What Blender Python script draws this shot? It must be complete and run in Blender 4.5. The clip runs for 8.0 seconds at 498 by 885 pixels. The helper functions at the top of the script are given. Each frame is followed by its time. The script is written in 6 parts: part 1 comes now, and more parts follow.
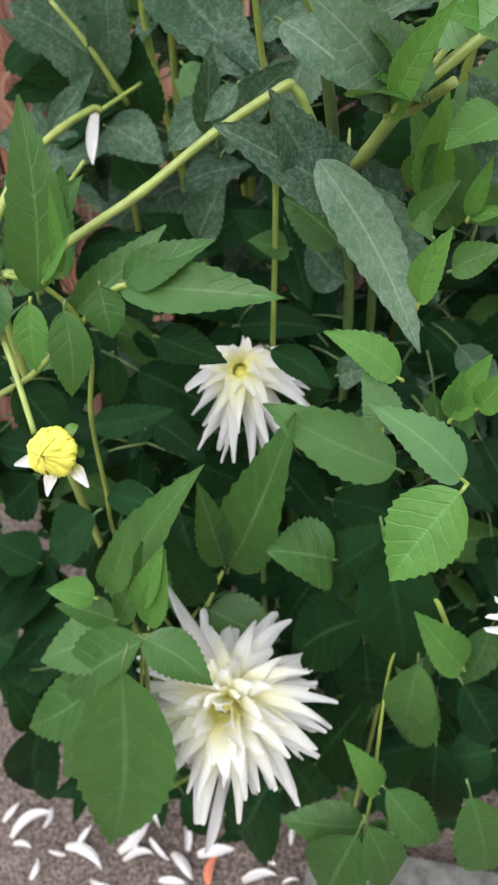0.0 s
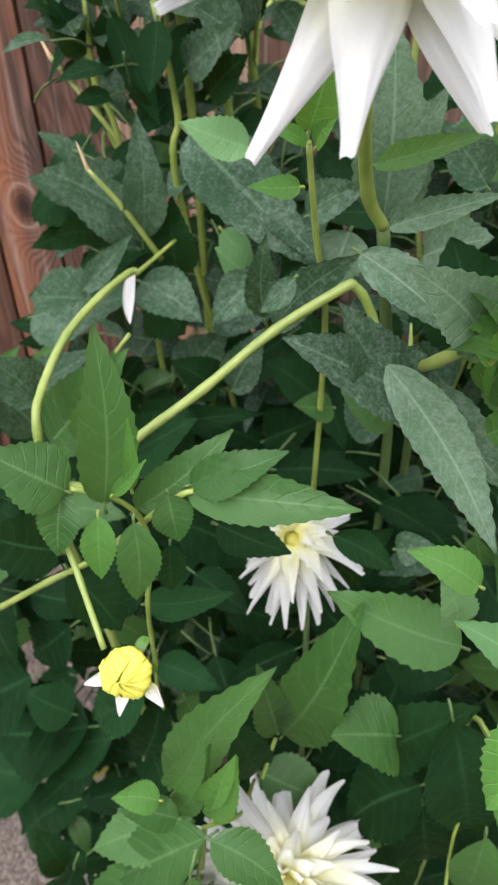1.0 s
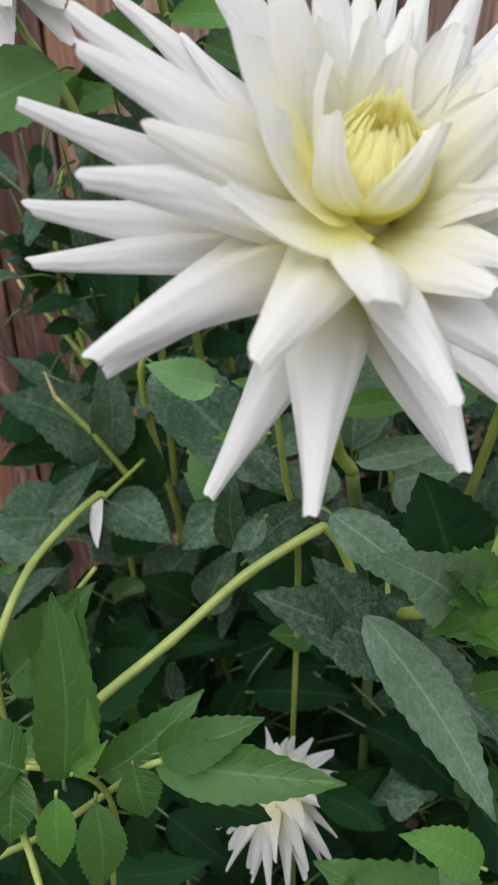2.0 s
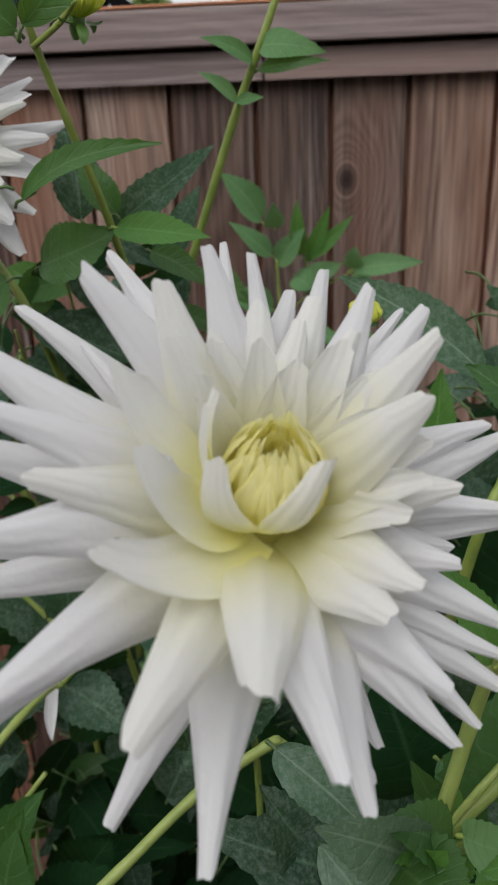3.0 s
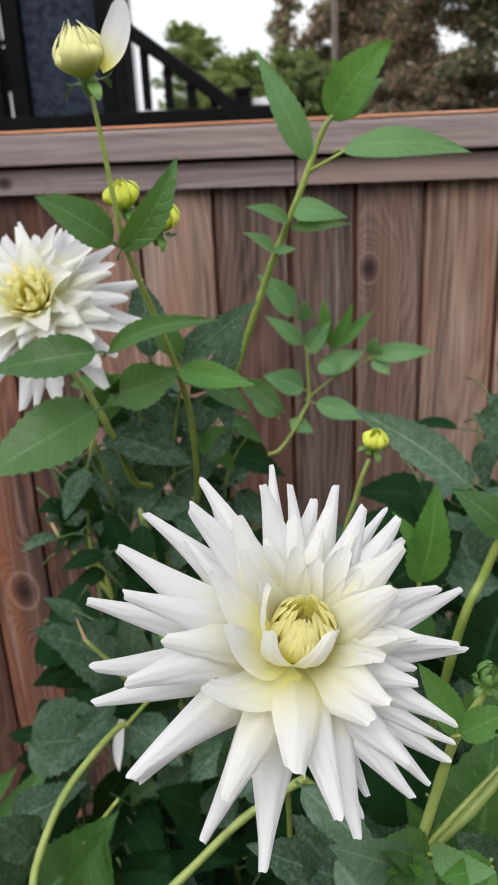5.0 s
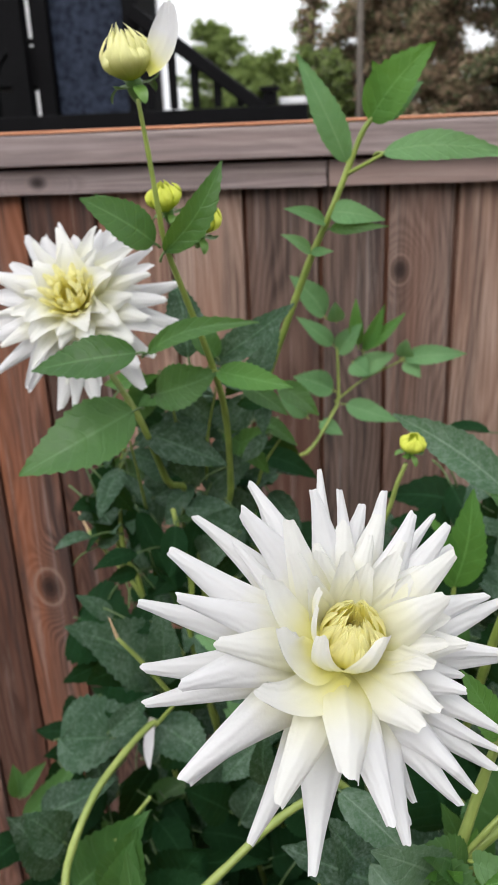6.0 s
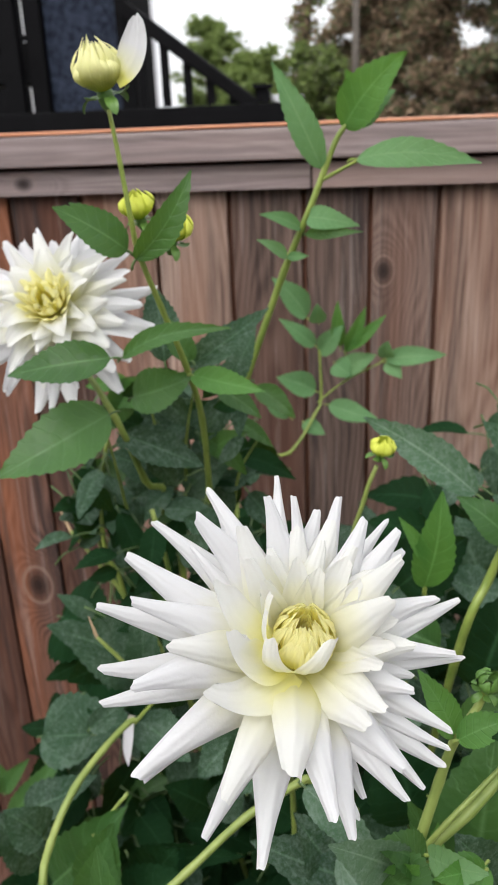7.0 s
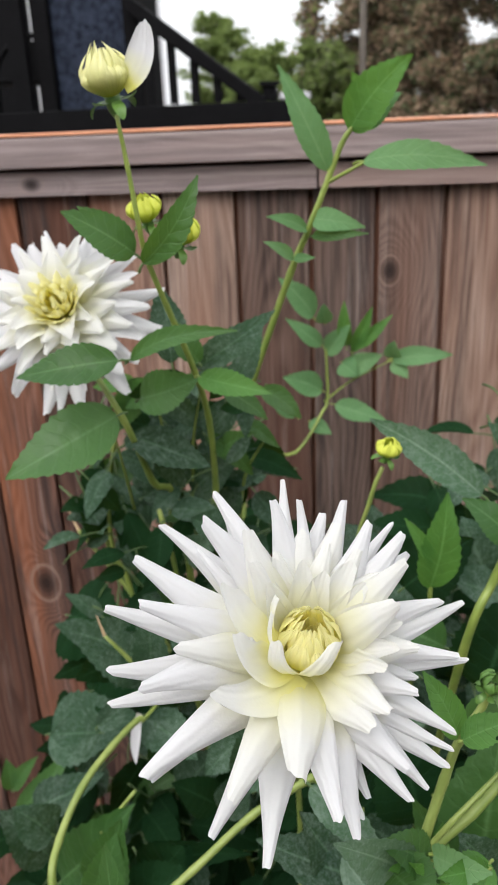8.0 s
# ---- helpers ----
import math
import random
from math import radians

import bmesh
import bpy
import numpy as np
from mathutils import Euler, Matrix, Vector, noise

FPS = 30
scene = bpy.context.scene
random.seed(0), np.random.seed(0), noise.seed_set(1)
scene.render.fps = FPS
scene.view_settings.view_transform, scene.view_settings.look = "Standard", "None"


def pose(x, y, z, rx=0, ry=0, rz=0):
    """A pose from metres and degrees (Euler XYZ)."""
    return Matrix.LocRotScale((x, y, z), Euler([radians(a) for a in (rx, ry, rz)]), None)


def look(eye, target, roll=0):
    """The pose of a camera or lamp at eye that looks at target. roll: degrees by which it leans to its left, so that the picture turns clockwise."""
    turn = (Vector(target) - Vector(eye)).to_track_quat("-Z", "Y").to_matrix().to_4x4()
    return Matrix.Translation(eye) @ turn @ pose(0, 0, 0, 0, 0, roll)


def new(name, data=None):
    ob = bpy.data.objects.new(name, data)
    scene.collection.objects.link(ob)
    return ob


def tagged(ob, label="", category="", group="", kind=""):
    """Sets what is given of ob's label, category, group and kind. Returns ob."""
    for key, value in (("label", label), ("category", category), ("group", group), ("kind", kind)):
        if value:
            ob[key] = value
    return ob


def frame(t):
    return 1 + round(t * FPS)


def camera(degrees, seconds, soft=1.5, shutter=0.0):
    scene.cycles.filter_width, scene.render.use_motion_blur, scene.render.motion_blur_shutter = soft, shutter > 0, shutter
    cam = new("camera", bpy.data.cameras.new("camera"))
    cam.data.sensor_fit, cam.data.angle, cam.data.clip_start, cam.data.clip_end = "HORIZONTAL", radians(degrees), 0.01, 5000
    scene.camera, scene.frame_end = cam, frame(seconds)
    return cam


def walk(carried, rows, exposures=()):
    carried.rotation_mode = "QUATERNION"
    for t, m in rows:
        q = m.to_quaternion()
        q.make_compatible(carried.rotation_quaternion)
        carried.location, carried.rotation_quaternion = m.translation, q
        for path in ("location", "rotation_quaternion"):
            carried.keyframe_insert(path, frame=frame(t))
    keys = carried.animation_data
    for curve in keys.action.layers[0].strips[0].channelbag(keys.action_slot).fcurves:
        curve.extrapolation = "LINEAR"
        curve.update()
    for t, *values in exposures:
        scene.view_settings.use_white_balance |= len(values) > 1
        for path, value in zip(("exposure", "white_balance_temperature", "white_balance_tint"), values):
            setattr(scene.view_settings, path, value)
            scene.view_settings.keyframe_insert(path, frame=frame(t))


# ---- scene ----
cam = camera(34.2, 8.0)
PATH = [
    (0, (0.176, 0.228, 1.565), (-0.084, 1.6, 0.134), -0.5),
    (0.5, (0.139, 0.257, 1.61), (-0.096, 1.652, 0.196), -0.8),
    (1, (0.116, 0.288, 1.623), (-0.117, 1.749, 0.277), -1.1),
    (1.2, (0.114, 0.304, 1.63), (-0.112, 1.805, 0.328), -0.8),
    (2.3, (0.115, 0.344, 1.662), (-0.072, 2.102, 0.728), -1.6),
    (2.5, (0.123, 0.354, 1.671), (-0.058, 2.14, 0.791), -1.7),
    (3, (0.135, 0.364, 1.695), (-0.032, 2.194, 0.906), -2.3),
    (3.5, (0.141, 0.349, 1.725), (-0.036, 2.204, 0.997), -2.7),
    (4, (0.147, 0.32, 1.758), (-0.037, 2.189, 1.069), -2.6),
    (4.5, (0.157, 0.294, 1.79), (-0.036, 2.154, 1.08), -2.8),
    (5, (0.142, 0.262, 1.808), (-0.096, 2.102, 1.062), -2.7),
    (5.2, (0.133, 0.26, 1.809), (-0.121, 2.098, 1.061), -2.6),
    (6.5, (0.128, 0.26, 1.815), (-0.16, 2.093, 1.068), -2.5),
    (7, (0.148, 0.254, 1.82), (-0.128, 2.085, 1.064), -2.4),
    (7.5, (0.154, 0.251, 1.823), (-0.128, 2.08, 1.064), -2.5),
    (8, (0.149, 0.251, 1.825), (-0.144, 2.077, 1.063), -2.6),
]
EXPOSURE = [(0.0, 1.0), (1.2, 1.12), (2.3, 0.08), (3.0, -0.12), (4.0, 0.14), (5.0, 0.42), (8.0, 0.56)]
walk(cam, [(t, look(eye, target, roll)) for t, eye, target, roll in PATH], EXPOSURE)
cam.data.dof.use_dof = True
cam.data.dof.focus_distance, cam.data.dof.aperture_fstop = 0.33, 29.0

# ---- light: a bright overcast day ----
world = bpy.data.worlds.new("overcast")
scene.world = world
world.use_nodes = True
wn = world.node_tree.nodes
sky = wn.new("ShaderNodeTexSky")
sky.sky_type, sky.sun_disc = "NISHITA", False
sky.sun_elevation, sky.sun_rotation = radians(52), radians(200)
sky.air_density, sky.dust_density, sky.ozone_density = 1.0, 9.0, 1.0
grey = wn.new("ShaderNodeHueSaturation")
grey.inputs["Saturation"].default_value = 0.22
world.node_tree.links.new(sky.outputs[0], grey.inputs["Color"])
cloud = wn.new("ShaderNodeMix")
cloud.data_type = "RGBA"
cloud.inputs[0].default_value, cloud.inputs[7].default_value = 0.65, (6.2, 6.3, 6.5, 1)
world.node_tree.links.new(grey.outputs[0], cloud.inputs[6])
world.node_tree.links.new(cloud.outputs[2], wn["Background"].inputs["Color"])
wn["Background"].inputs["Strength"].default_value = 0.185
sun = new("sun", bpy.data.lights.new("sun", "SUN"))
sun.data.energy, sun.data.angle, sun.data.color = 0.6, radians(40), (1.0, 0.97, 0.92)
sun.matrix_world = look((-1.4, -4.3, 5.6), (0, 0.0, 0))


# ---- helpers for building ----
ORIGIN = {}


def thing(name, at, label, category, group="", kind=""):
    """An Empty at a thing's base."""
    ob = new(name)
    ob.location = at
    ob.empty_display_size = 0.02
    ORIGIN[ob] = Vector(at)
    return tagged(ob, label, category, group, kind)


def mesh_of(name, bm, mats, smooth=True):
    me = bpy.data.meshes.new(name)
    bm.to_mesh(me)
    bm.free()
    for m in mats if isinstance(mats, (list, tuple)) else (mats,):
        me.materials.append(m)
    if smooth:
        me.shade_smooth()
    return me


def part(name, bm, mat, parent=None, label="", smooth=True, at=None):
    """Links a bmesh in world coordinates as one mesh object, under a thing or a part."""
    if at is None:
        lo = Vector([min(v.co[i] for v in bm.verts) for i in range(3)])
        hi = Vector([max(v.co[i] for v in bm.verts) for i in range(3)])
        at = Vector(((lo.x + hi.x) / 2, (lo.y + hi.y) / 2, lo.z))
    at = Vector(at)
    bmesh.ops.translate(bm, verts=bm.verts, vec=-at)
    ob = new(name, mesh_of(name, bm, mat, smooth))
    ORIGIN[ob] = at
    if parent:
        ob.parent = parent
        ob.location = at - ORIGIN[parent]
    else:
        ob.location = at
    return tagged(ob, label)


def box(bm, x0, x1, y0, y1, z0, z1, bevel=0.0):
    made = bmesh.ops.create_cube(bm, size=1)["verts"]
    bmesh.ops.transform(bm, verts=made, matrix=Matrix.LocRotScale(((x0 + x1) / 2, (y0 + y1) / 2, (z0 + z1) / 2), None, (x1 - x0, y1 - y0, z1 - z0)))
    if bevel:
        edges = list({e for v in made for e in v.link_edges})
        bmesh.ops.bevel(bm, geom=edges, offset=bevel, segments=2, affect="EDGES", profile=0.6)
    return bm


def curve_points(pts, steps):
    """A smooth line through the points (Catmull-Rom)."""
    p = [Vector(q) for q in pts]
    if len(p) == 2:
        return [p[0].lerp(p[1], i / steps) for i in range(steps + 1)]
    p = [2 * p[0] - p[1], *p, 2 * p[-1] - p[-2]]
    out = []
    for a, b, c, d in zip(p, p[1:], p[2:], p[3:]):
        for i in range(steps):
            t = i / steps
            out.append(0.5 * (2 * b + (c - a) * t + (2 * a - 5 * b + 4 * c - d) * t * t + (3 * b - a - 3 * c + d) * t ** 3))
    return out + [p[-2]]


def tube(bm, pts, r0, r1, sides=8, steps=5, nodes=0.0, mat=0):
    """A tapered round stem along a smooth line; nodes: swelling at its given points."""
    line = curve_points(pts, steps)
    n = len(line) - 1
    rings, side = [], None
    for i, p in enumerate(line):
        t = (line[min(i + 1, n)] - line[max(i - 1, 0)]).normalized()
        side = t.orthogonal().normalized() if side is None else (side - t * side.dot(t)).normalized()
        other = t.cross(side)
        r = r0 + (r1 - r0) * i / n
        if nodes and i % steps == 0 and 0 < i < n:
            r *= 1 + nodes
        rings.append([bm.verts.new(p + r * (math.cos(a) * side + math.sin(a) * other)) for a in (2 * math.pi * k / sides for k in range(sides))])
    for a, b in zip(rings, rings[1:]):
        for k in range(sides):
            bm.faces.new((a[k], a[(k + 1) % sides], b[(k + 1) % sides], b[k])).material_index = mat
    for ring in (rings[0][::-1], rings[-1]):
        bm.faces.new(ring).material_index = mat
    return bm


# ---- materials ----
def material(name):
    m = bpy.data.materials.new(name)
    m.use_nodes = True
    nt = m.node_tree
    return m, nt, nt.nodes["Principled BSDF"]


def node(nt, kind, **values):
    n = nt.nodes.new(kind)
    for key, value in values.items():
        n.inputs[key.replace("_", " ")].default_value = value
    return n


def calc(nt, op, a, b=None, c=None):
    n = nt.nodes.new("ShaderNodeMath")
    n.operation = op
    for i, v in enumerate((a, b, c)):
        if v is None:
            continue
        if isinstance(v, (int, float)):
            n.inputs[i].default_value = v
        else:
            nt.links.new(v, n.inputs[i])
    return n.outputs[0]


def ramp(nt, fac, *stops):
    n = nt.nodes.new("ShaderNodeValToRGB")
    el = n.color_ramp.elements
    while len(el) < len(stops):
        el.new(0.5)
    for e, (p, c) in zip(el, stops):
        e.position, e.color = p, (*c, 1) if len(c) == 3 else c
    nt.links.new(fac, n.inputs[0])
    return n.outputs[0]


def blend(nt, fac, a, b, mode="MIX"):
    n = nt.nodes.new("ShaderNodeMix")
    n.data_type, n.blend_type = "RGBA", mode
    for sock, v in ((n.inputs[0], fac), (n.inputs[6], a), (n.inputs[7], b)):
        if isinstance(v, (int, float)):
            sock.default_value = v
        elif isinstance(v, tuple):
            sock.default_value = (*v, 1)
        else:
            nt.links.new(v, sock)
    return n.outputs[2]


def noise_of(nt, coord, scale, detail=4.0, rough=0.55, stretch=None):
    n = node(nt, "ShaderNodeTexNoise", Scale=scale, Detail=detail, Roughness=rough)
    if stretch:
        m = node(nt, "ShaderNodeMapping", Scale=stretch)
        nt.links.new(coord, m.inputs[0])
        coord = m.outputs[0]
    nt.links.new(coord, n.inputs["Vector"])
    return n.outputs[0]


def bump(nt, bsdf, height, strength=0.3, distance=0.001):
    n = node(nt, "ShaderNodeBump", Strength=strength, Distance=distance)
    nt.links.new(height, n.inputs["Height"])
    nt.links.new(n.outputs[0], bsdf.inputs["Normal"])
    return n.outputs[0]


def place(nt, kind="Object"):
    return nt.nodes.new("ShaderNodeTexCoord").outputs[kind]


def chance(nt):
    return nt.nodes.new("ShaderNodeObjectInfo").outputs["Random"]


def thin(m, nt, bsdf, colour, amount, normal=None):
    """Lets light through a thin blade or petal."""
    t = nt.nodes.new("ShaderNodeBsdfTranslucent")
    mix = nt.nodes.new("ShaderNodeMixShader")
    mix.inputs[0].default_value = amount
    if isinstance(colour, tuple):
        t.inputs["Color"].default_value = (*colour, 1)
    else:
        nt.links.new(colour, t.inputs["Color"])
    if normal:
        nt.links.new(normal, t.inputs["Normal"])
    nt.links.new(bsdf.outputs[0], mix.inputs[1])
    nt.links.new(t.outputs[0], mix.inputs[2])
    nt.links.new(mix.outputs[0], nt.nodes["Material Output"].inputs["Surface"])


def leaf_material(name, low, high, vein, mildew=0.0, gloss=0.42, through_light=0.28):
    """A leaf blade: midrib and slanting side veins along the blade's own coordinates, blotches, and a powdery bloom of mildew."""
    m, nt, b = material(name)
    uv = nt.nodes.new("ShaderNodeUVMap")
    uv.uv_map = "blade"
    sep = nt.nodes.new("ShaderNodeSeparateXYZ")
    nt.links.new(uv.outputs[0], sep.inputs[0])
    u, v = sep.outputs[0], sep.outputs[1]
    across = calc(nt, "ABSOLUTE", calc(nt, "SUBTRACT", u, 0.5))
    obj = place(nt)
    wob = noise_of(nt, obj, 60.0, 3.0)
    slant = calc(nt, "ADD", calc(nt, "MULTIPLY_ADD", across, -2.6, calc(nt, "MULTIPLY", v, 7.5)), calc(nt, "MULTIPLY", wob, 0.9))
    saw = calc(nt, "ABSOLUTE", calc(nt, "SUBTRACT", calc(nt, "FRACT", slant), 0.5))
    side_vein = calc(nt, "SMOOTH_MIN", calc(nt, "MULTIPLY", saw, 9.0), 1.0, 0.2)
    rib = calc(nt, "MINIMUM", calc(nt, "MULTIPLY", across, 26.0), 1.0)
    flat = calc(nt, "MULTIPLY", calc(nt, "MULTIPLY_ADD", side_vein, 0.24, 0.76), rib)
    blotch = noise_of(nt, obj, 35.0, 5.0, 0.6)
    hue = calc(nt, "ADD", calc(nt, "MULTIPLY", blotch, 0.65), calc(nt, "MULTIPLY", chance(nt), 0.4))
    base = ramp(nt, hue, (0.2, low), (0.85, high))
    col = blend(nt, flat, vein, base)
    fine = noise_of(nt, obj, 420.0, 3.0, 0.7)
    if mildew:
        spread = noise_of(nt, obj, 28.0, 3.0, 0.5)
        grain = noise_of(nt, obj, 190.0, 7.0, 0.85)
        patch = calc(nt, "ADD", calc(nt, "MULTIPLY", grain, 0.72), calc(nt, "MULTIPLY", spread, 0.28))
        speck = calc(nt, "ADD", calc(nt, "MULTIPLY", patch, 0.75), calc(nt, "MULTIPLY", fine, 0.3))
        powder = ramp(nt, speck, (0.53 - 0.05 * mildew, (0, 0, 0)), (0.68 - 0.04 * mildew, (1, 1, 1)))
        col = blend(nt, calc(nt, "MULTIPLY", powder, 0.42 * mildew), col, (0.30, 0.37, 0.32))
        b.inputs["Roughness"].default_value = 0.7
    else:
        nt.links.new(calc(nt, "MULTIPLY_ADD", blotch, 0.25, gloss - 0.1), b.inputs["Roughness"])
    nt.links.new(col, b.inputs["Base Color"])
    # leaves coloured for deep shade also lose nearly all their sheen
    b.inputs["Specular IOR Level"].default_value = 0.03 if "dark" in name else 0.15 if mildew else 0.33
    pucker = noise_of(nt, obj, 110.0, 2.0, 0.5)
    height = calc(nt, "ADD", calc(nt, "MULTIPLY_ADD", pucker, 0.9, calc(nt, "MULTIPLY", side_vein, 0.16)), calc(nt, "MULTIPLY", fine, 0.1))
    nrm = bump(nt, b, height, 0.85, 0.0018)
    thin(m, nt, b, blend(nt, 0.5, col, (0.25, 0.42, 0.03)), through_light, nrm)
    return m


LEAF = {
    "fresh": leaf_material("leaf_fresh", (0.050, 0.152, 0.028), (0.105, 0.255, 0.056), (0.13, 0.29, 0.08), 0.0, 0.45, 0.34),
    "mid": leaf_material("leaf_green", (0.024, 0.080, 0.018), (0.066, 0.158, 0.042), (0.095, 0.20, 0.07), 0.0, 0.42),
    # near-black green: the deep shade between leaves is put into this colour
    "dark": leaf_material("leaf_dark_shade", (0.003, 0.013, 0.005), (0.012, 0.044, 0.016), (0.02, 0.058, 0.024), 0.0, 0.42, 0.12),
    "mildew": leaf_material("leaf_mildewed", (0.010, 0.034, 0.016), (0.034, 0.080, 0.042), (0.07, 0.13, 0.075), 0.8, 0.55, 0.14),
    "powdery": leaf_material("leaf_powdery", (0.04, 0.092, 0.05), (0.10, 0.17, 0.102), (0.17, 0.25, 0.17), 0.95, 0.6, 0.15),
    "pale": leaf_material("leaf_grey_green", (0.085, 0.20, 0.08), (0.16, 0.30, 0.135), (0.18, 0.32, 0.15), 0.2, 0.5),
}


def stem_material(name, low, high):
    m, nt, b = material(name)
    obj = place(nt)
    streak = noise_of(nt, obj, 30.0, 4.0, 0.6)
    fine = noise_of(nt, obj, 300.0, 2.0)
    nt.links.new(ramp(nt, streak, (0.3, low), (0.72, high)), b.inputs["Base Color"])
    b.inputs["Roughness"].default_value = 0.45
    bump(nt, b, calc(nt, "ADD", streak, calc(nt, "MULTIPLY", fine, 0.4)), 0.35, 0.0008)
    return m


STEM = stem_material("stem_green", (0.14, 0.205, 0.036), (0.28, 0.345, 0.075))
STEM_YELLOW = stem_material("stem_yellow_green", (0.15, 0.215, 0.042), (0.29, 0.345, 0.095))
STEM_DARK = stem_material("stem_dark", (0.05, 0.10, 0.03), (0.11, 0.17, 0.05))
DRY = stem_material("stem_dry", (0.42, 0.28, 0.14), (0.62, 0.45, 0.30))
CALYX = stem_material("calyx_green", (0.05, 0.13, 0.02), (0.13, 0.25, 0.05))


def petal_material(name, tip, base, reach, through_light=0.3, hold=0.02):
    """White ray petal, yellow-green towards its base, with faint lengthwise furrows."""
    m, nt, b = material(name)
    uv = nt.nodes.new("ShaderNodeUVMap")
    uv.uv_map = "blade"
    sep = nt.nodes.new("ShaderNodeSeparateXYZ")
    nt.links.new(uv.outputs[0], sep.inputs[0])
    obj = place(nt)
    soft = noise_of(nt, obj, 70.0, 4.0)
    along = calc(nt, "ADD", sep.outputs[1], calc(nt, "MULTIPLY_ADD", soft, 0.2, -0.1))
    mid = tuple(0.66 * t + 0.34 * s for t, s in zip(tip, base))
    col = ramp(nt, along, (hold, base), (hold + (reach - hold) * 0.5, mid), (reach + 0.08, tip))
    furrow = calc(nt, "SINE", calc(nt, "ADD", calc(nt, "MULTIPLY", sep.outputs[0], 27.0), calc(nt, "MULTIPLY", soft, 9.0)))
    fine = noise_of(nt, obj, 500.0, 2.0)
    nt.links.new(col, b.inputs["Base Color"])
    b.inputs["Roughness"].default_value = 0.5
    b.inputs["Specular IOR Level"].default_value = 0.3
    nrm = bump(nt, b, calc(nt, "ADD", calc(nt, "MULTIPLY", calc(nt, "MULTIPLY", furrow, soft), 0.42), calc(nt, "MULTIPLY", fine, 0.2)), 0.5, 0.0008)
    thin(m, nt, b, col, through_light, nrm)
    return m


PETAL = petal_material("petal_white", (0.73, 0.73, 0.745), (0.75, 0.725, 0.19), 0.50, 0.38, 0.09)
PETAL_IN = petal_material("petal_cream", (0.77, 0.77, 0.745), (0.80, 0.77, 0.29), 0.70, 0.42, 0.10)
PETAL_CORE = petal_material("petal_yellow", (0.90, 0.87, 0.50), (0.88, 0.82, 0.22), 0.85, 0.55, 0.3)
RECEPTACLE = stem_material("receptacle_yellow", (0.52, 0.48, 0.08), (0.70, 0.64, 0.16))
PETAL_BUD = petal_material("petal_bud", (0.86, 0.84, 0.46), (0.50, 0.54, 0.03), 0.95)
PETAL_YELLOW_BUD = petal_material("petal_yellow_bud", (0.88, 0.84, 0.17), (0.74, 0.70, 0.02), 0.9)
PETAL_OLD = petal_material("petal_fallen", (0.64, 0.63, 0.65), (0.58, 0.54, 0.48), 0.2, 0.2)
PETAL_LIME = petal_material("petal_lime_bud", (0.72, 0.76, 0.12), (0.42, 0.56, 0.03), 0.6)


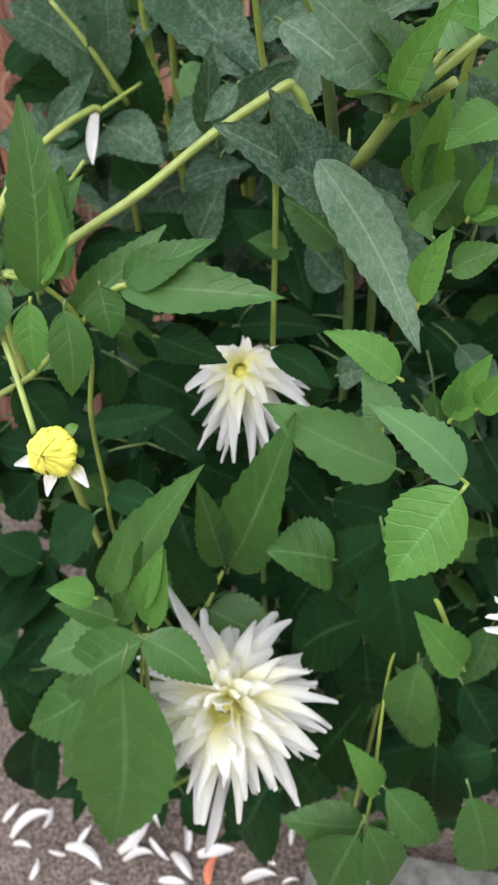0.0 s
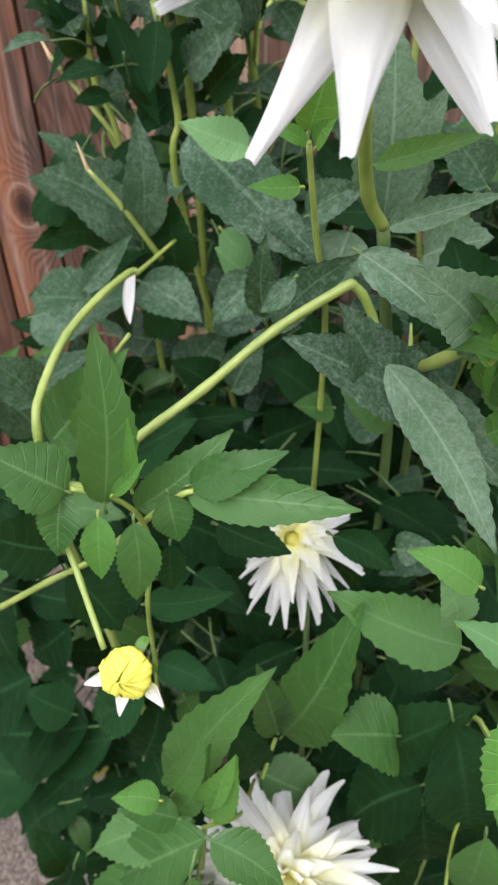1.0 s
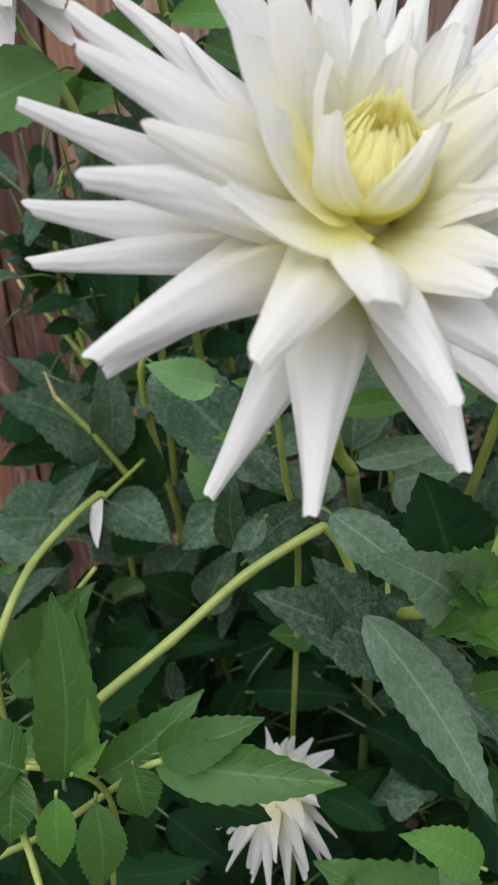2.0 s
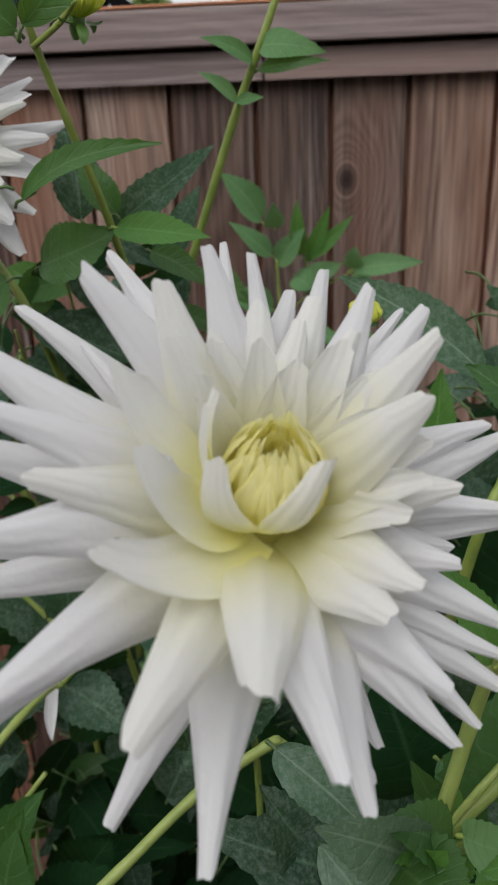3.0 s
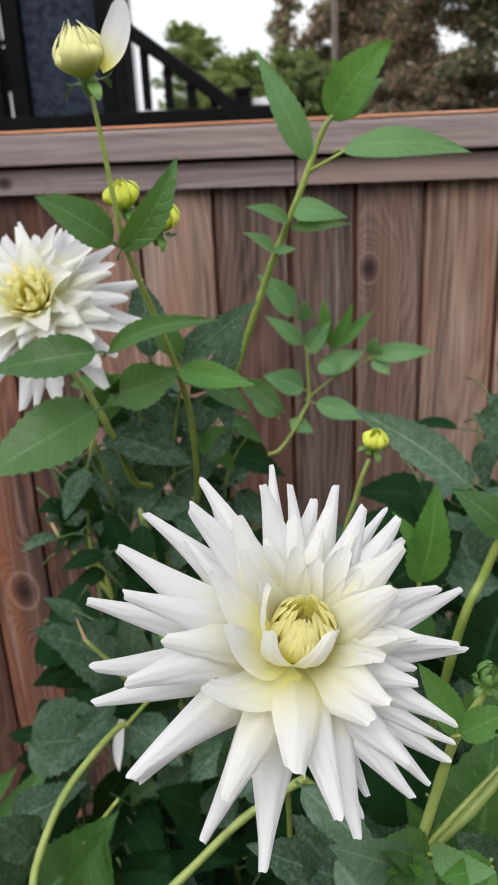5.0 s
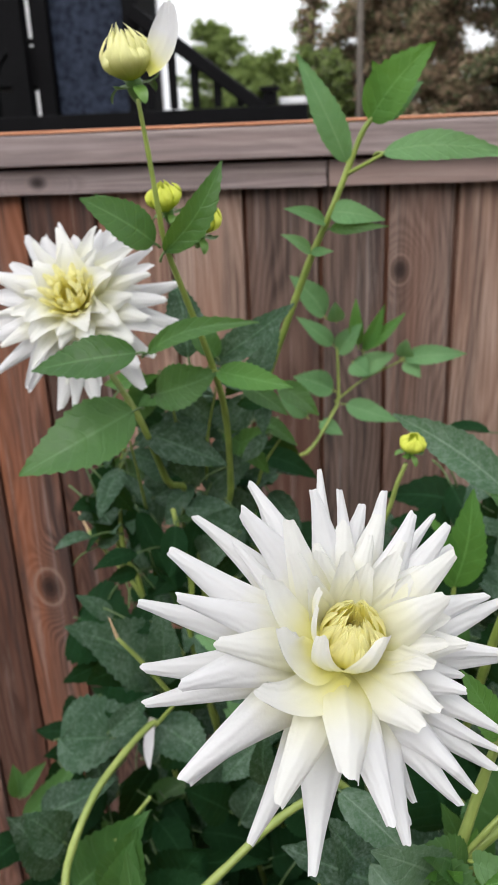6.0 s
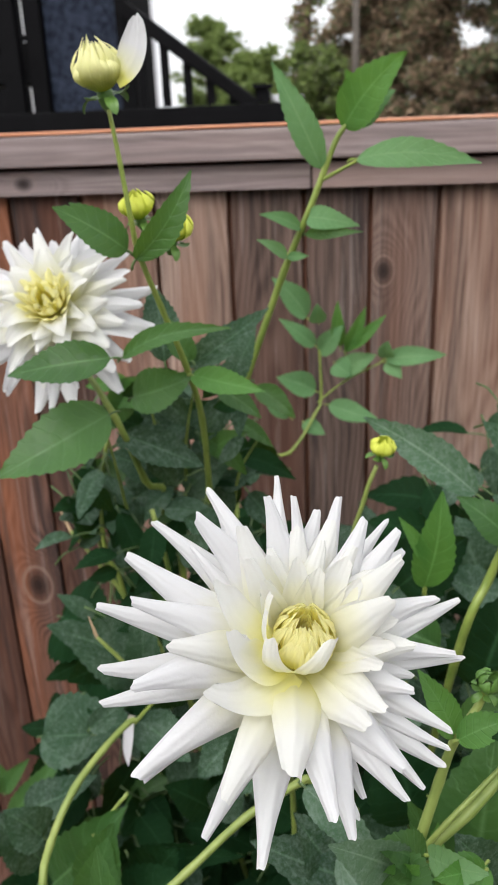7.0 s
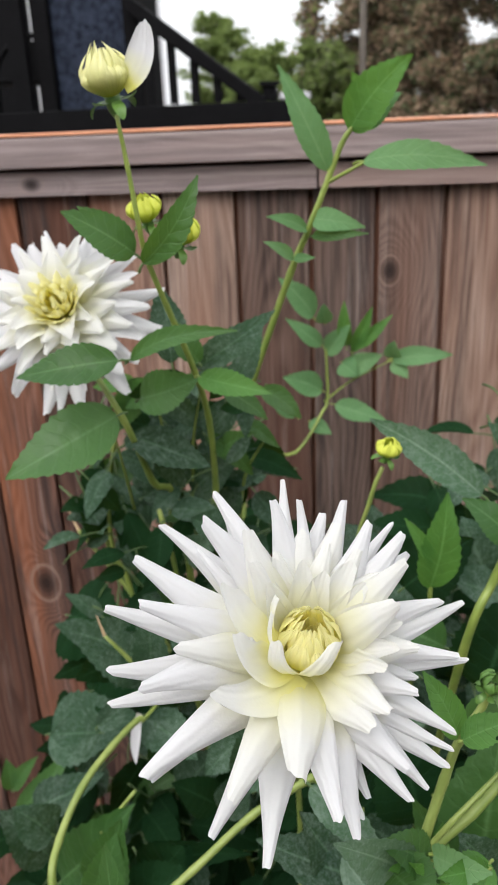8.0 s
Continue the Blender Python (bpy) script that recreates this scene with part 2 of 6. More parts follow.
def wood_material(name, dark, light, red, knot=None, weather=0.45, axis="z", halo=0.4, figure=0.075):
    """Weathered cedar: long grain, silvered and reddish stretches, and where one is named, a knot that the grain flows round."""
    m, nt, b = material(name)
    obj = place(nt)
    sep = nt.nodes.new("ShaderNodeSeparateXYZ")
    nt.links.new(obj, sep.inputs[0])
    rnd = chance(nt)
    x, z = (sep.outputs[0], sep.outputs[2]) if axis == "z" else (sep.outputs[2], sep.outputs[0])
    shift = nt.nodes.new("ShaderNodeCombineXYZ")
    nt.links.new(calc(nt, "MULTIPLY_ADD", rnd, 7.0, x), shift.inputs[0])
    nt.links.new(calc(nt, "MULTIPLY", rnd, 3.0), shift.inputs[1])
    nt.links.new(z, shift.inputs[2])
    p = shift.outputs[0]
    slow = noise_of(nt, p, 4.0, 2.0, 0.5, (2.0, 1.0, 0.30))
    ringed = calc(nt, "MULTIPLY_ADD", slow, 1.3, calc(nt, "MULTIPLY", x, 4.0))
    near = None
    if knot:
        dx, dz = calc(nt, "SUBTRACT", x, knot[0]), calc(nt, "SUBTRACT", z, knot[1])
        d = calc(nt, "SQRT", calc(nt, "ADD", calc(nt, "MULTIPLY", dx, dx), calc(nt, "MULTIPLY", calc(nt, "MULTIPLY", dz, dz), 0.5)))
        near = calc(nt, "POWER", 2.718, calc(nt, "MULTIPLY", calc(nt, "POWER", calc(nt, "DIVIDE", d, knot[2] * 2.4), 2.0), -1.0))
        ringed = calc(nt, "ADD", calc(nt, "MULTIPLY", ringed, calc(nt, "SUBTRACT", 1.0, near)), calc(nt, "MULTIPLY", calc(nt, "MULTIPLY", d, 6.0), near))
    lines = calc(nt, "SINE", calc(nt, "MULTIPLY", ringed, 95.0))
    fibre = noise_of(nt, p, 42.0, 6.0, 0.72, (5.0, 5.0, 0.09))
    grain = calc(nt, "ADD", calc(nt, "MULTIPLY_ADD", lines, figure, 0.12), calc(nt, "MULTIPLY", fibre, 0.8))
    col = ramp(nt, grain, (0.34, dark), (0.68, light))
    tone = noise_of(nt, p, 3.2, 3.0, 0.5, (3.5, 1.0, 0.45))
    col = blend(nt, ramp(nt, calc(nt, "MULTIPLY_ADD", rnd, 0.25, tone), (0.5, (0, 0, 0)), (0.85, (0.75, 0.75, 0.75))), col, red)
    shade = node(nt, "ShaderNodeHueSaturation")
    nt.links.new(col, shade.inputs["Color"])
    nt.links.new(calc(nt, "MULTIPLY_ADD", calc(nt, "FRACT", calc(nt, "MULTIPLY", rnd, 7.3)), 0.75, 0.65), shade.inputs["Value"])
    col = shade.outputs[0]
    stain = noise_of(nt, p, 8.0, 6.0, 0.7, (3.5, 1.0, 0.2))
    col = blend(nt, ramp(nt, stain, (0.50, (0, 0, 0)), (0.66, (weather, weather, weather))), col, (0.035, 0.026, 0.025))
    silver = noise_of(nt, p, 11.0, 6.0, 0.75, (6.0, 1.0, 0.16))
    col = blend(nt, ramp(nt, silver, (0.55, (0, 0, 0)), (0.74, (0.5, 0.5, 0.5))), col, (0.42, 0.355, 0.325))
    if knot:
        core = ramp(nt, calc(nt, "DIVIDE", d, knot[2]), (0.0, (0.98, 0.98, 0.98)), (0.45, (0.72, 0.72, 0.72)), (1.0, (0.0, 0.0, 0.0)))
        ring = ramp(nt, calc(nt, "DIVIDE", d, knot[2] * 1.6), (0.58, (0, 0, 0)), (0.66, (halo, halo, halo)), (0.76, (0, 0, 0)))
        col = blend(nt, ring, col, (0.34, 0.24, 0.19))
        col = blend(nt, core, col, (0.012, 0.007, 0.006))
    nt.links.new(col, b.inputs["Base Color"])
    b.inputs["Roughness"].default_value = 0.72
    b.inputs["Specular IOR Level"].default_value = 0.25
    bump(nt, b, grain, 0.8, 0.002)
    return m


WOOD = wood_material("fence_cedar", (0.078, 0.048, 0.037), (0.37, 0.257, 0.206), (0.20, 0.085, 0.052), None, 0.85)
WOOD_RED = wood_material("fence_cedar_reddish", (0.035, 0.020, 0.016), (0.15, 0.085, 0.066), (0.13, 0.052, 0.032), None, 0.95, "z", 0.4, 0.13)
WOOD_DARK = wood_material("fence_cedar_blackened", (0.055, 0.038, 0.032), (0.275, 0.188, 0.155), (0.13, 0.05, 0.03), None, 0.9)
WOOD_LIGHT = wood_material("fence_cedar_tan", (0.172, 0.116, 0.093), (0.505, 0.374, 0.308), (0.22, 0.10, 0.06), None, 0.6)
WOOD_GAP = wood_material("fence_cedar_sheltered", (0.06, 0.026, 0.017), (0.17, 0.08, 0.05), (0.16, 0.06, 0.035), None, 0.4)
TRIM_WOOD = wood_material("fence_trim_cedar", (0.165, 0.128, 0.126), (0.37, 0.30, 0.295), (0.34, 0.235, 0.205), None, 0.25, "x", 0.4, 0.03)
TRIM_KNOT = wood_material("fence_trim_cedar_knot", (0.165, 0.128, 0.126), (0.37, 0.30, 0.295), (0.34, 0.235, 0.205), (0.018, 0.036, 0.013), 0.25, "x", 0.2, 0.03)
CAP_WOOD = wood_material("fence_cap_cedar", (0.33, 0.13, 0.07), (0.50, 0.24, 0.14), (0.42, 0.17, 0.09), None, 0.15, "x")


def plain_material(name, low, high, scale, rough=0.6, relief=0.3, distance=0.002, metal=0.0, spread=0.2):
    m, nt, b = material(name)
    obj = place(nt)
    big = noise_of(nt, obj, scale, 5.0, 0.6)
    fine = noise_of(nt, obj, scale * 9, 4.0, 0.7)
    mixd = calc(nt, "ADD", calc(nt, "MULTIPLY", big, 0.6), calc(nt, "MULTIPLY", fine, 0.4))
    nt.links.new(ramp(nt, mixd, (0.5 - spread, low), (0.5 + spread, high)), b.inputs["Base Color"])
    b.inputs["Roughness"].default_value, b.inputs["Metallic"].default_value = rough, metal
    b.inputs["Specular IOR Level"].default_value = 0.2
    bump(nt, b, mixd, relief, distance)
    return m


BLACK = plain_material("black_paint", (0.0025, 0.0025, 0.003), (0.006, 0.006, 0.007), 8.0, 0.75, 0.1)
BLACK.node_tree.nodes["Principled BSDF"].inputs["Specular IOR Level"].default_value = 0.08
# tight spread: light and shade of the stucco's lumps are put into the colour
STUCCO = plain_material("blue_stucco", (0.014, 0.022, 0.045), (0.075, 0.098, 0.16), 26.0, 0.7, 1.0, 0.12, 0.0, 0.09)
WHITE = plain_material("white_paint", (0.62, 0.63, 0.66), (0.8, 0.8, 0.82), 6.0, 0.5, 0.1)
BARK = plain_material("bark", (0.06, 0.045, 0.035), (0.15, 0.115, 0.09), 6.0, 0.9, 0.8, 0.02)
POLE = plain_material("pole_wood", (0.09, 0.08, 0.07), (0.16, 0.14, 0.12), 5.0, 0.85, 0.4, 0.01)
RED = plain_material("withered_petal", (0.36, 0.10, 0.06), (0.55, 0.20, 0.12), 90.0, 0.6, 0.4, 0.001)


def ground_material():
    m, nt, b = material("gritty_soil")
    obj = place(nt)
    patch = noise_of(nt, obj, 4.0, 5.0, 0.6)
    grit = noise_of(nt, obj, 150.0, 5.0, 0.75)
    cell = node(nt, "ShaderNodeTexVoronoi", Scale=190.0)
    nt.links.new(obj, cell.inputs["Vector"])
    mixd = calc(nt, "ADD", calc(nt, "MULTIPLY", patch, 0.22), calc(nt, "ADD", calc(nt, "MULTIPLY", grit, 0.68), calc(nt, "MULTIPLY", cell.outputs["Distance"], 0.18)))
    nt.links.new(ramp(nt, mixd, (0.41, (0.018, 0.013, 0.011)), (0.51, (0.068, 0.051, 0.045)), (0.63, (0.22, 0.18, 0.163))), b.inputs["Base Color"])
    b.inputs["Roughness"].default_value = 0.95
    bump(nt, b, mixd, 0.9, 0.006)
    return m


GROUND = ground_material()


def tree_leaf_material(name, low, high):
    m, nt, b = material(name)
    geo = nt.nodes.new("ShaderNodeNewGeometry")
    big = noise_of(nt, place(nt), 0.8, 3.0)
    fac = calc(nt, "ADD", calc(nt, "MULTIPLY", geo.outputs["Random Per Island"], 0.6), calc(nt, "MULTIPLY", big, 0.5))
    col = ramp(nt, fac, (0.2, low), (0.85, high))
    nt.links.new(col, b.inputs["Base Color"])
    b.inputs["Roughness"].default_value = 0.6
    thin(m, nt, b, col, 0.45)
    return m


TREE_GREEN = tree_leaf_material("tree_leaves_green", (0.11, 0.165, 0.045), (0.26, 0.34, 0.10))
TREE_BROWN = tree_leaf_material("tree_leaves_rusty", (0.11, 0.082, 0.055), (0.46, 0.33, 0.22))
TREE_DARK = tree_leaf_material("tree_needles_dark", (0.06, 0.085, 0.042), (0.20, 0.22, 0.105))
CONCRETE = plain_material("mossy_concrete", (0.035, 0.038, 0.033), (0.20, 0.20, 0.195), 30.0, 0.9, 0.8, 0.004)


# ---- the ground ----
bm = bmesh.new()
xs = [-300, -60, -12, -4] + [-2 + 0.08 * i for i in range(51)] + [4, 12, 60, 300]
ys = [-300, -60, -12, -3] + [-1 + 0.08 * i for i in range(33)] + [3, 8, 30, 100, 400]
grid = [[bm.verts.new((x, y, 0.012 * noise.noise((x * 4, y * 4, 0)) + 0.006 * noise.noise((x * 13, y * 13, 3)) if abs(x) < 2.01 and -1.01 < y < 1.5 else 0.0)) for x in xs] for y in ys]
for a, b in zip(grid, grid[1:]):
    for i in range(len(xs) - 1):
        bm.faces.new((a[i], a[i + 1], b[i + 1], b[i]))
tagged(part("ground", bm, GROUND, at=(0, 0, 0)), "gritty grey-brown garden soil with fallen petals", "ground", kind="structure")

rng = random.Random(5)
bm = bmesh.new()
for i in range(1500):
    x, y = rng.uniform(-0.9, 0.8), rng.uniform(0.45, 1.5)
    r = 0.0015 + 0.004 * rng.random() ** 3
    made = bmesh.ops.create_icosphere(bm, subdivisions=1, radius=r, matrix=pose(x, y, r * 0.3, rng.uniform(0, 90), rng.uniform(0, 90), 0) @ Matrix.Diagonal((1, rng.uniform(0.6, 1), rng.uniform(0.5, 0.9), 1)))
tagged(part("gravel", bm, GROUND, at=(0, 0, 0)), "small gritty stones strewn on the soil", "gravel", kind="stuff")


# ---- what grows: blades, petals, stems ----
def leaf_blade(bm, base, tip, face, width, bend=0.12, fold=0.18, petiole=0.03, teeth=12, seed=0):
    """One serrate ovate leaf from base to tip, its upper side to face, on a short stalk. It adds to bm."""
    r = random.Random(seed)
    base, tip, face = Vector(base), Vector(tip), Vector(face)
    axis = tip - base
    length = axis.length
    t = axis.normalized()
    n = (face - t * face.dot(t)).normalized()
    s = t.cross(n)
    uv = bm.loops.layers.uv.get("blade") or bm.loops.layers.uv.new("blade")
    rows, cols = 2 * teeth + 1, 7
    twist, wave, sway = r.uniform(-0.45, 0.45), r.uniform(0.4, 1.0), r.uniform(-0.05, 0.05)
    phase = r.uniform(0, 6)
    grid = []
    for i in range(rows):
        v = i / (rows - 1)
        half = 0.53 * width * math.sin(math.pi * min(1, v ** 0.78 * 0.985 + 0.015)) ** 0.78 * (1 - 0.3 * v * v)
        half = max(half, 0.0006)
        if 0.12 < v < 0.95:
            half *= 1.035 if i % 2 else 0.955
        row = []
        for k in range(cols):
            u = 2 * k / (cols - 1) - 1
            along = v * length + (0.016 * length if (i % 2 and abs(u) > 0.9 and 0.12 < v < 0.95) else 0)
            lift = -bend * length * (v * v - 0.55 * v) * 1.6
            lift += fold * abs(u) ** 1.3 * half * (1 - 0.5 * v)
            lift += 0.055 * wave * width * math.sin(6.5 * v + phase + 1.7 * u) * abs(u)
            lift += 0.009 * width * math.sin(9 * math.pi * (v - 0.16 * abs(u))) * (1 - abs(u)) * abs(u) * 4
            lift += twist * u * half * v
            row.append(bm.verts.new(base + t * along + s * (u * half + sway * length * math.sin(math.pi * v)) + n * lift))
        grid.append(row)
    for i in range(rows - 1):
        for k in range(cols - 1):
            f = bm.faces.new((grid[i][k], grid[i][k + 1], grid[i + 1][k + 1], grid[i + 1][k]))
            for loop, (a, c) in zip(f.loops, ((i, k), (i, k + 1), (i + 1, k + 1), (i + 1, k))):
                loop[uv].uv = (c / (cols - 1), a / (rows - 1))
    if petiole:
        back = (-0.9 * t + Vector((0, 0.2, -0.25))).normalized()
        mid = base - t * petiole * 0.5
        tube(bm, [base + t * 0.12 * length - n * 0.0009, base - n * 0.0006, mid, base + back * petiole], 0.0008, 0.0012, 6, 3, mat=1)
    return bm


COUNT = [0]


def leaf(plant, base, tip, face, width, kind="mid", bend=0.15, fold=0.34, petiole=0.035, label=""):
    COUNT[0] += 1
    bm = leaf_blade(bmesh.new(), base, tip, face, width, bend, fold, petiole, seed=COUNT[0])
    return part("leaf", bm, (LEAF[kind], STEM if kind in ("fresh", "pale") else STEM_DARK), plant, label, at=base)


def stem(plant, pts, r0, r1, mat=None, label="", nodes=0.12):
    return part("stem", tube(bmesh.new(), pts, 0.8 * r0, 0.8 * r1, 10, 6, nodes), mat or STEM, plant, label, at=pts[0])


def petal_blade(bm, base, ctrl, tip, up, width, roll=1.0, side=1.0, blunt=0.12, seed=0):
    """One petal along an arc; its edges roll to the upper side (side 1) or to the back (-1)."""
    r = random.Random(seed)
    base, ctrl, tip, up = Vector(base), Vector(ctrl), Vector(tip), Vector(up)
    uv = bm.loops.layers.uv.get("blade") or bm.loops.layers.uv.new("blade")
    rows, cols = 13, 9
    skew = r.uniform(-0.35, 0.35)
    grid = []
    for i in range(rows):
        v = i / (rows - 1)
        p = base * (1 - v) ** 2 + ctrl * 2 * v * (1 - v) + tip * v * v
        t = ((ctrl - base) * (1 - v) + (tip - ctrl) * v).normalized()
        n = (up - t * up.dot(t)).normalized()
        s = t.cross(n)
        w = width * (0.5 + 0.5 * math.sin(math.pi * v / 0.9) if v < 0.45 else blunt + (1 - blunt) * math.cos(math.pi / 2 * ((v - 0.45) / 0.55) ** 1.2))
        a = roll * (0.35 + 0.95 * v ** 1.3)
        radius = w / (2 * a)
        row = []
        for k in range(cols):
            u = 2 * k / (cols - 1) - 1
            q = a * u
            ripple = 0.030 * width * (math.sin(9 * u + 2 * v + skew * 9) + 0.7 * math.cos(5 * u)) * math.sin(math.pi * v)
            end = (0.035 * math.cos(6 * u + 9 * skew) - 0.10 * abs(u)) * width if i == rows - 1 else 0
            row.append(bm.verts.new(p + s * (radius * math.sin(q) + skew * 0.14 * width * math.sin(math.pi * v)) + n * (side * radius * (1 - math.cos(q)) + ripple) + t * end))
        grid.append(row)
    for i in range(rows - 1):
        for k in range(cols - 1):
            f = bm.faces.new((grid[i][k], grid[i][k + 1], grid[i + 1][k + 1], grid[i + 1][k]))
            for loop, (a, c) in zip(f.loops, ((i, k), (i, k + 1), (i + 1, k + 1), (i + 1, k))):
                loop[uv].uv = (c / (cols - 1), a / (rows - 1))
    return bm


def quill_blade(bm, base, ctrl, tip, up, width, roll=0.9, side=-1.0, blunt=0.3, seed=0):
    """One ray petal of a cactus dahlia: broad near its base, tapering to a notched quill whose edges roll back (side -1) or cup (1)."""
    r = random.Random(seed)
    base, ctrl, tip, up = Vector(base), Vector(ctrl), Vector(tip), Vector(up)
    uv = bm.loops.layers.uv.get("blade") or bm.loops.layers.uv.new("blade")
    rows, cols = 19, 11
    skew, lobe, wave = r.uniform(-0.5, 0.5), r.uniform(0.2, 0.5) * r.choice((-1, 1)), r.uniform(0, 6.28)
    grid = []
    for i in range(rows):
        v = i / (rows - 1)
        p = base * (1 - v) ** 2 + ctrl * 2 * v * (1 - v) + tip * v * v
        t = ((ctrl - base) * (1 - v) + (tip - ctrl) * v).normalized()
        n = (up - t * up.dot(t)).normalized()
        s = t.cross(n)
        x = max(0.0, (v - 0.36) / 0.64)
        w = width * ((0.6 + 0.4 * math.sin(math.pi / 2 * v / 0.36)) if v < 0.36 else blunt + (1 - blunt) * (1 - x ** 1.25))
        w *= 1 + 0.035 * math.sin(7 * v + wave)
        a = roll * (0.4 + 1.15 * v ** 1.4)
        radius = w / (2 * a)
        row = []
        for k in range(cols):
            u = 2 * k / (cols - 1) - 1
            q = a * u * (1 + 0.25 * skew * u)
            fold = 0.03 * width * math.cos(8.5 * u + 3 * skew) * math.sin(math.pi * min(1, v * 1.15)) * (1 - abs(u) ** 3)
            end = width * blunt * (0.42 * math.cos(1.5 * (u - 0.6 * lobe)) - 0.07 * math.cos(6 * u + wave) - 0.12) if i == rows - 1 else 0
            row.append(bm.verts.new(p + s * (radius * math.sin(q) + 0.10 * skew * width * math.sin(math.pi * v)) + n * (side * radius * (1 - math.cos(q)) + fold) + t * end))
        grid.append(row)
    for i in range(rows - 1):
        for k in range(cols - 1):
            f = bm.faces.new((grid[i][k], grid[i][k + 1], grid[i + 1][k + 1], grid[i + 1][k]))
            for loop, (a, c) in zip(f.loops, ((i, k), (i, k + 1), (i + 1, k + 1), (i + 1, k))):
                loop[uv].uv = (c / (cols - 1), a / (rows - 1))
    return bm


class Head:
    """A flower head: its part under the plant, with a frame to set petals by angle, radius and height."""

    def __init__(self, plant, name, centre, axis, label, size=1.0):
        self.c, self.n = Vector(centre), Vector(axis).normalized()
        self.e1 = (Vector((1, 0, 0)) - self.n * self.n.x).normalized()
        self.e2 = self.n.cross(self.e1)
        self.k, self.heart = size, Vector((0, 0, 0))
        bm = bmesh.new()
        ring = [0.004, 0.010, 0.0125, 0.011, 0.007]
        rings = []
        for j, rad in enumerate(ring):
            rings.append([bm.verts.new(self.at(360 * i / 12, rad * size * (0.55 if name == "bud" else 1.0), (-0.030 + 0.0062 * j) * size)) for i in range(12)])
        for a, b in zip(rings, rings[1:]):
            for i in range(12):
                bm.faces.new((a[i], a[(i + 1) % 12], b[(i + 1) % 12], b[i])).material_index = 1 if a is not rings[0] else 0
        bm.faces.new(rings[0][::-1])
        bm.faces.new(rings[-1]).material_index = 1
        self.ob = part(name, bm, (CALYX, CALYX if name == "bud" else RECEPTACLE), plant, label, at=self.c)
        self.count, self.droop = 0, 0.0

    def at(self, angle, rad, h):
        a = radians(angle)
        return self.c + self.n * h + (self.e1 * math.cos(a) + self.e2 * math.sin(a)) * rad

    def petal(self, angle, rad, h, width, mat, r0=0.008, h0=0.0, lift=0.4, rc=0.5, roll=1.0, side=-1.0, blunt=0.12, sway=0.0, name="petal"):
        self.count += 1
        base, tip = self.at(angle, r0, h0) + self.heart, self.at(angle, rad, h)
        ctrl = base.lerp(tip, rc) + self.n * (h - h0) * (lift - rc) + self.n.cross(tip - base) * radians(sway) * rc
        tip = tip - Vector((0, 0, self.droop * rad))
        vary = random.Random(self.count * 31 + 7)
        roll *= vary.uniform(0.75, 1.55)
        width *= vary.uniform(0.9, 1.08)
        ctrl = ctrl + self.n * vary.uniform(-0.04, 0.05) * rad
        up = self.n if rad > r0 * 1.4 else (self.c + self.n * 0.06 * self.k - base)
        bm = quill_blade(bmesh.new(), base, ctrl, tip, up, width, 0.8 * roll, side, 1.6 * blunt, seed=self.count)
        return part(name, bm, mat, self.ob, at=base)

    def quill(self, angle, rad, h, width, mat, r0=0.010, h0=-0.010, arch=0.10, roll=0.9, side=-1.0, blunt=0.3):
        """A rolled ray petal from the receptacle to a tip by angle, radius and height, arched towards the flower's face."""
        self.count += 1
        vary = random.Random(self.count * 17 + 3)
        base, tip = self.at(angle, r0, h0), self.at(angle, rad, h)
        span = tip - base
        rise = (self.n - span.normalized() * self.n.dot(span.normalized())).normalized()
        ctrl = base.lerp(tip, 0.5) + rise * span.length * (arch + vary.uniform(-0.03, 0.04)) + self.n.cross(span) * vary.uniform(-0.08, 0.08)
        bm = quill_blade(bmesh.new(), base, ctrl, tip, self.n, width * vary.uniform(0.94, 1.06), roll * vary.uniform(0.85, 1.2), side, blunt * vary.uniform(0.8, 1.2), self.count)
        return part("petal", bm, mat, self.ob, at=base)

    def core(self, at=None, axis=None, size=1.0, tall=1.0, seed=1, mat=None, close=0.52):
        """The heart: whorls of small pointed yellow petals standing round a hollow, higher towards the back."""
        r, k = random.Random(seed), self.k * size
        c = Vector(at) if at else self.c + self.heart + self.n * 0.004 * self.k
        n = Vector(axis).normalized() if axis else self.n
        e1 = (self.e1 - n * self.e1.dot(n)).normalized()
        e2 = n.cross(e1)
        bm = bmesh.new()
        bmesh.ops.create_icosphere(bm, subdivisions=2, radius=1, matrix=Matrix.Translation(c + n * 0.008 * k) @ n.to_track_quat("Z", "Y").to_matrix().to_4x4() @ Matrix.Diagonal((0.006 * k, 0.006 * k, 0.009 * k, 1)))
        part("disc", bm, RECEPTACLE, self.ob, at=c)
        for j, (count, rad, h) in enumerate(((7, 0.0045, 0.0205), (9, 0.0075, 0.0240), (10, 0.0105, 0.0275), (11, 0.0138, 0.0295), (11, 0.0172, 0.0290), (12, 0.0215, 0.0255))):
            for i in range(count):
                a = 2 * math.pi * (i + 0.5 * (j % 2) + r.uniform(-0.2, 0.2)) / count
                d = e1 * math.cos(a) + e2 * math.sin(a)
                top = h * tall * (1 + 0.12 * math.sin(a) * (j > 2)) * r.uniform(0.92, 1.06)
                base = c + d * rad * 0.55 * k
                tip = c + d * rad * (close + 0.03 * j) * k + n * top * k
                ctrl = c + d * rad * (1.30 + 0.05 * j) * k + n * top * 0.62 * k
                bm = petal_blade(bmesh.new(), base, ctrl, tip, -d + n * 0.15, (0.0068 + 0.0015 * j) * k, 0.7, 1.0, 0.1, seed=i)
                part("inner_petal", bm, mat or PETAL_CORE, self.ob, at=base)

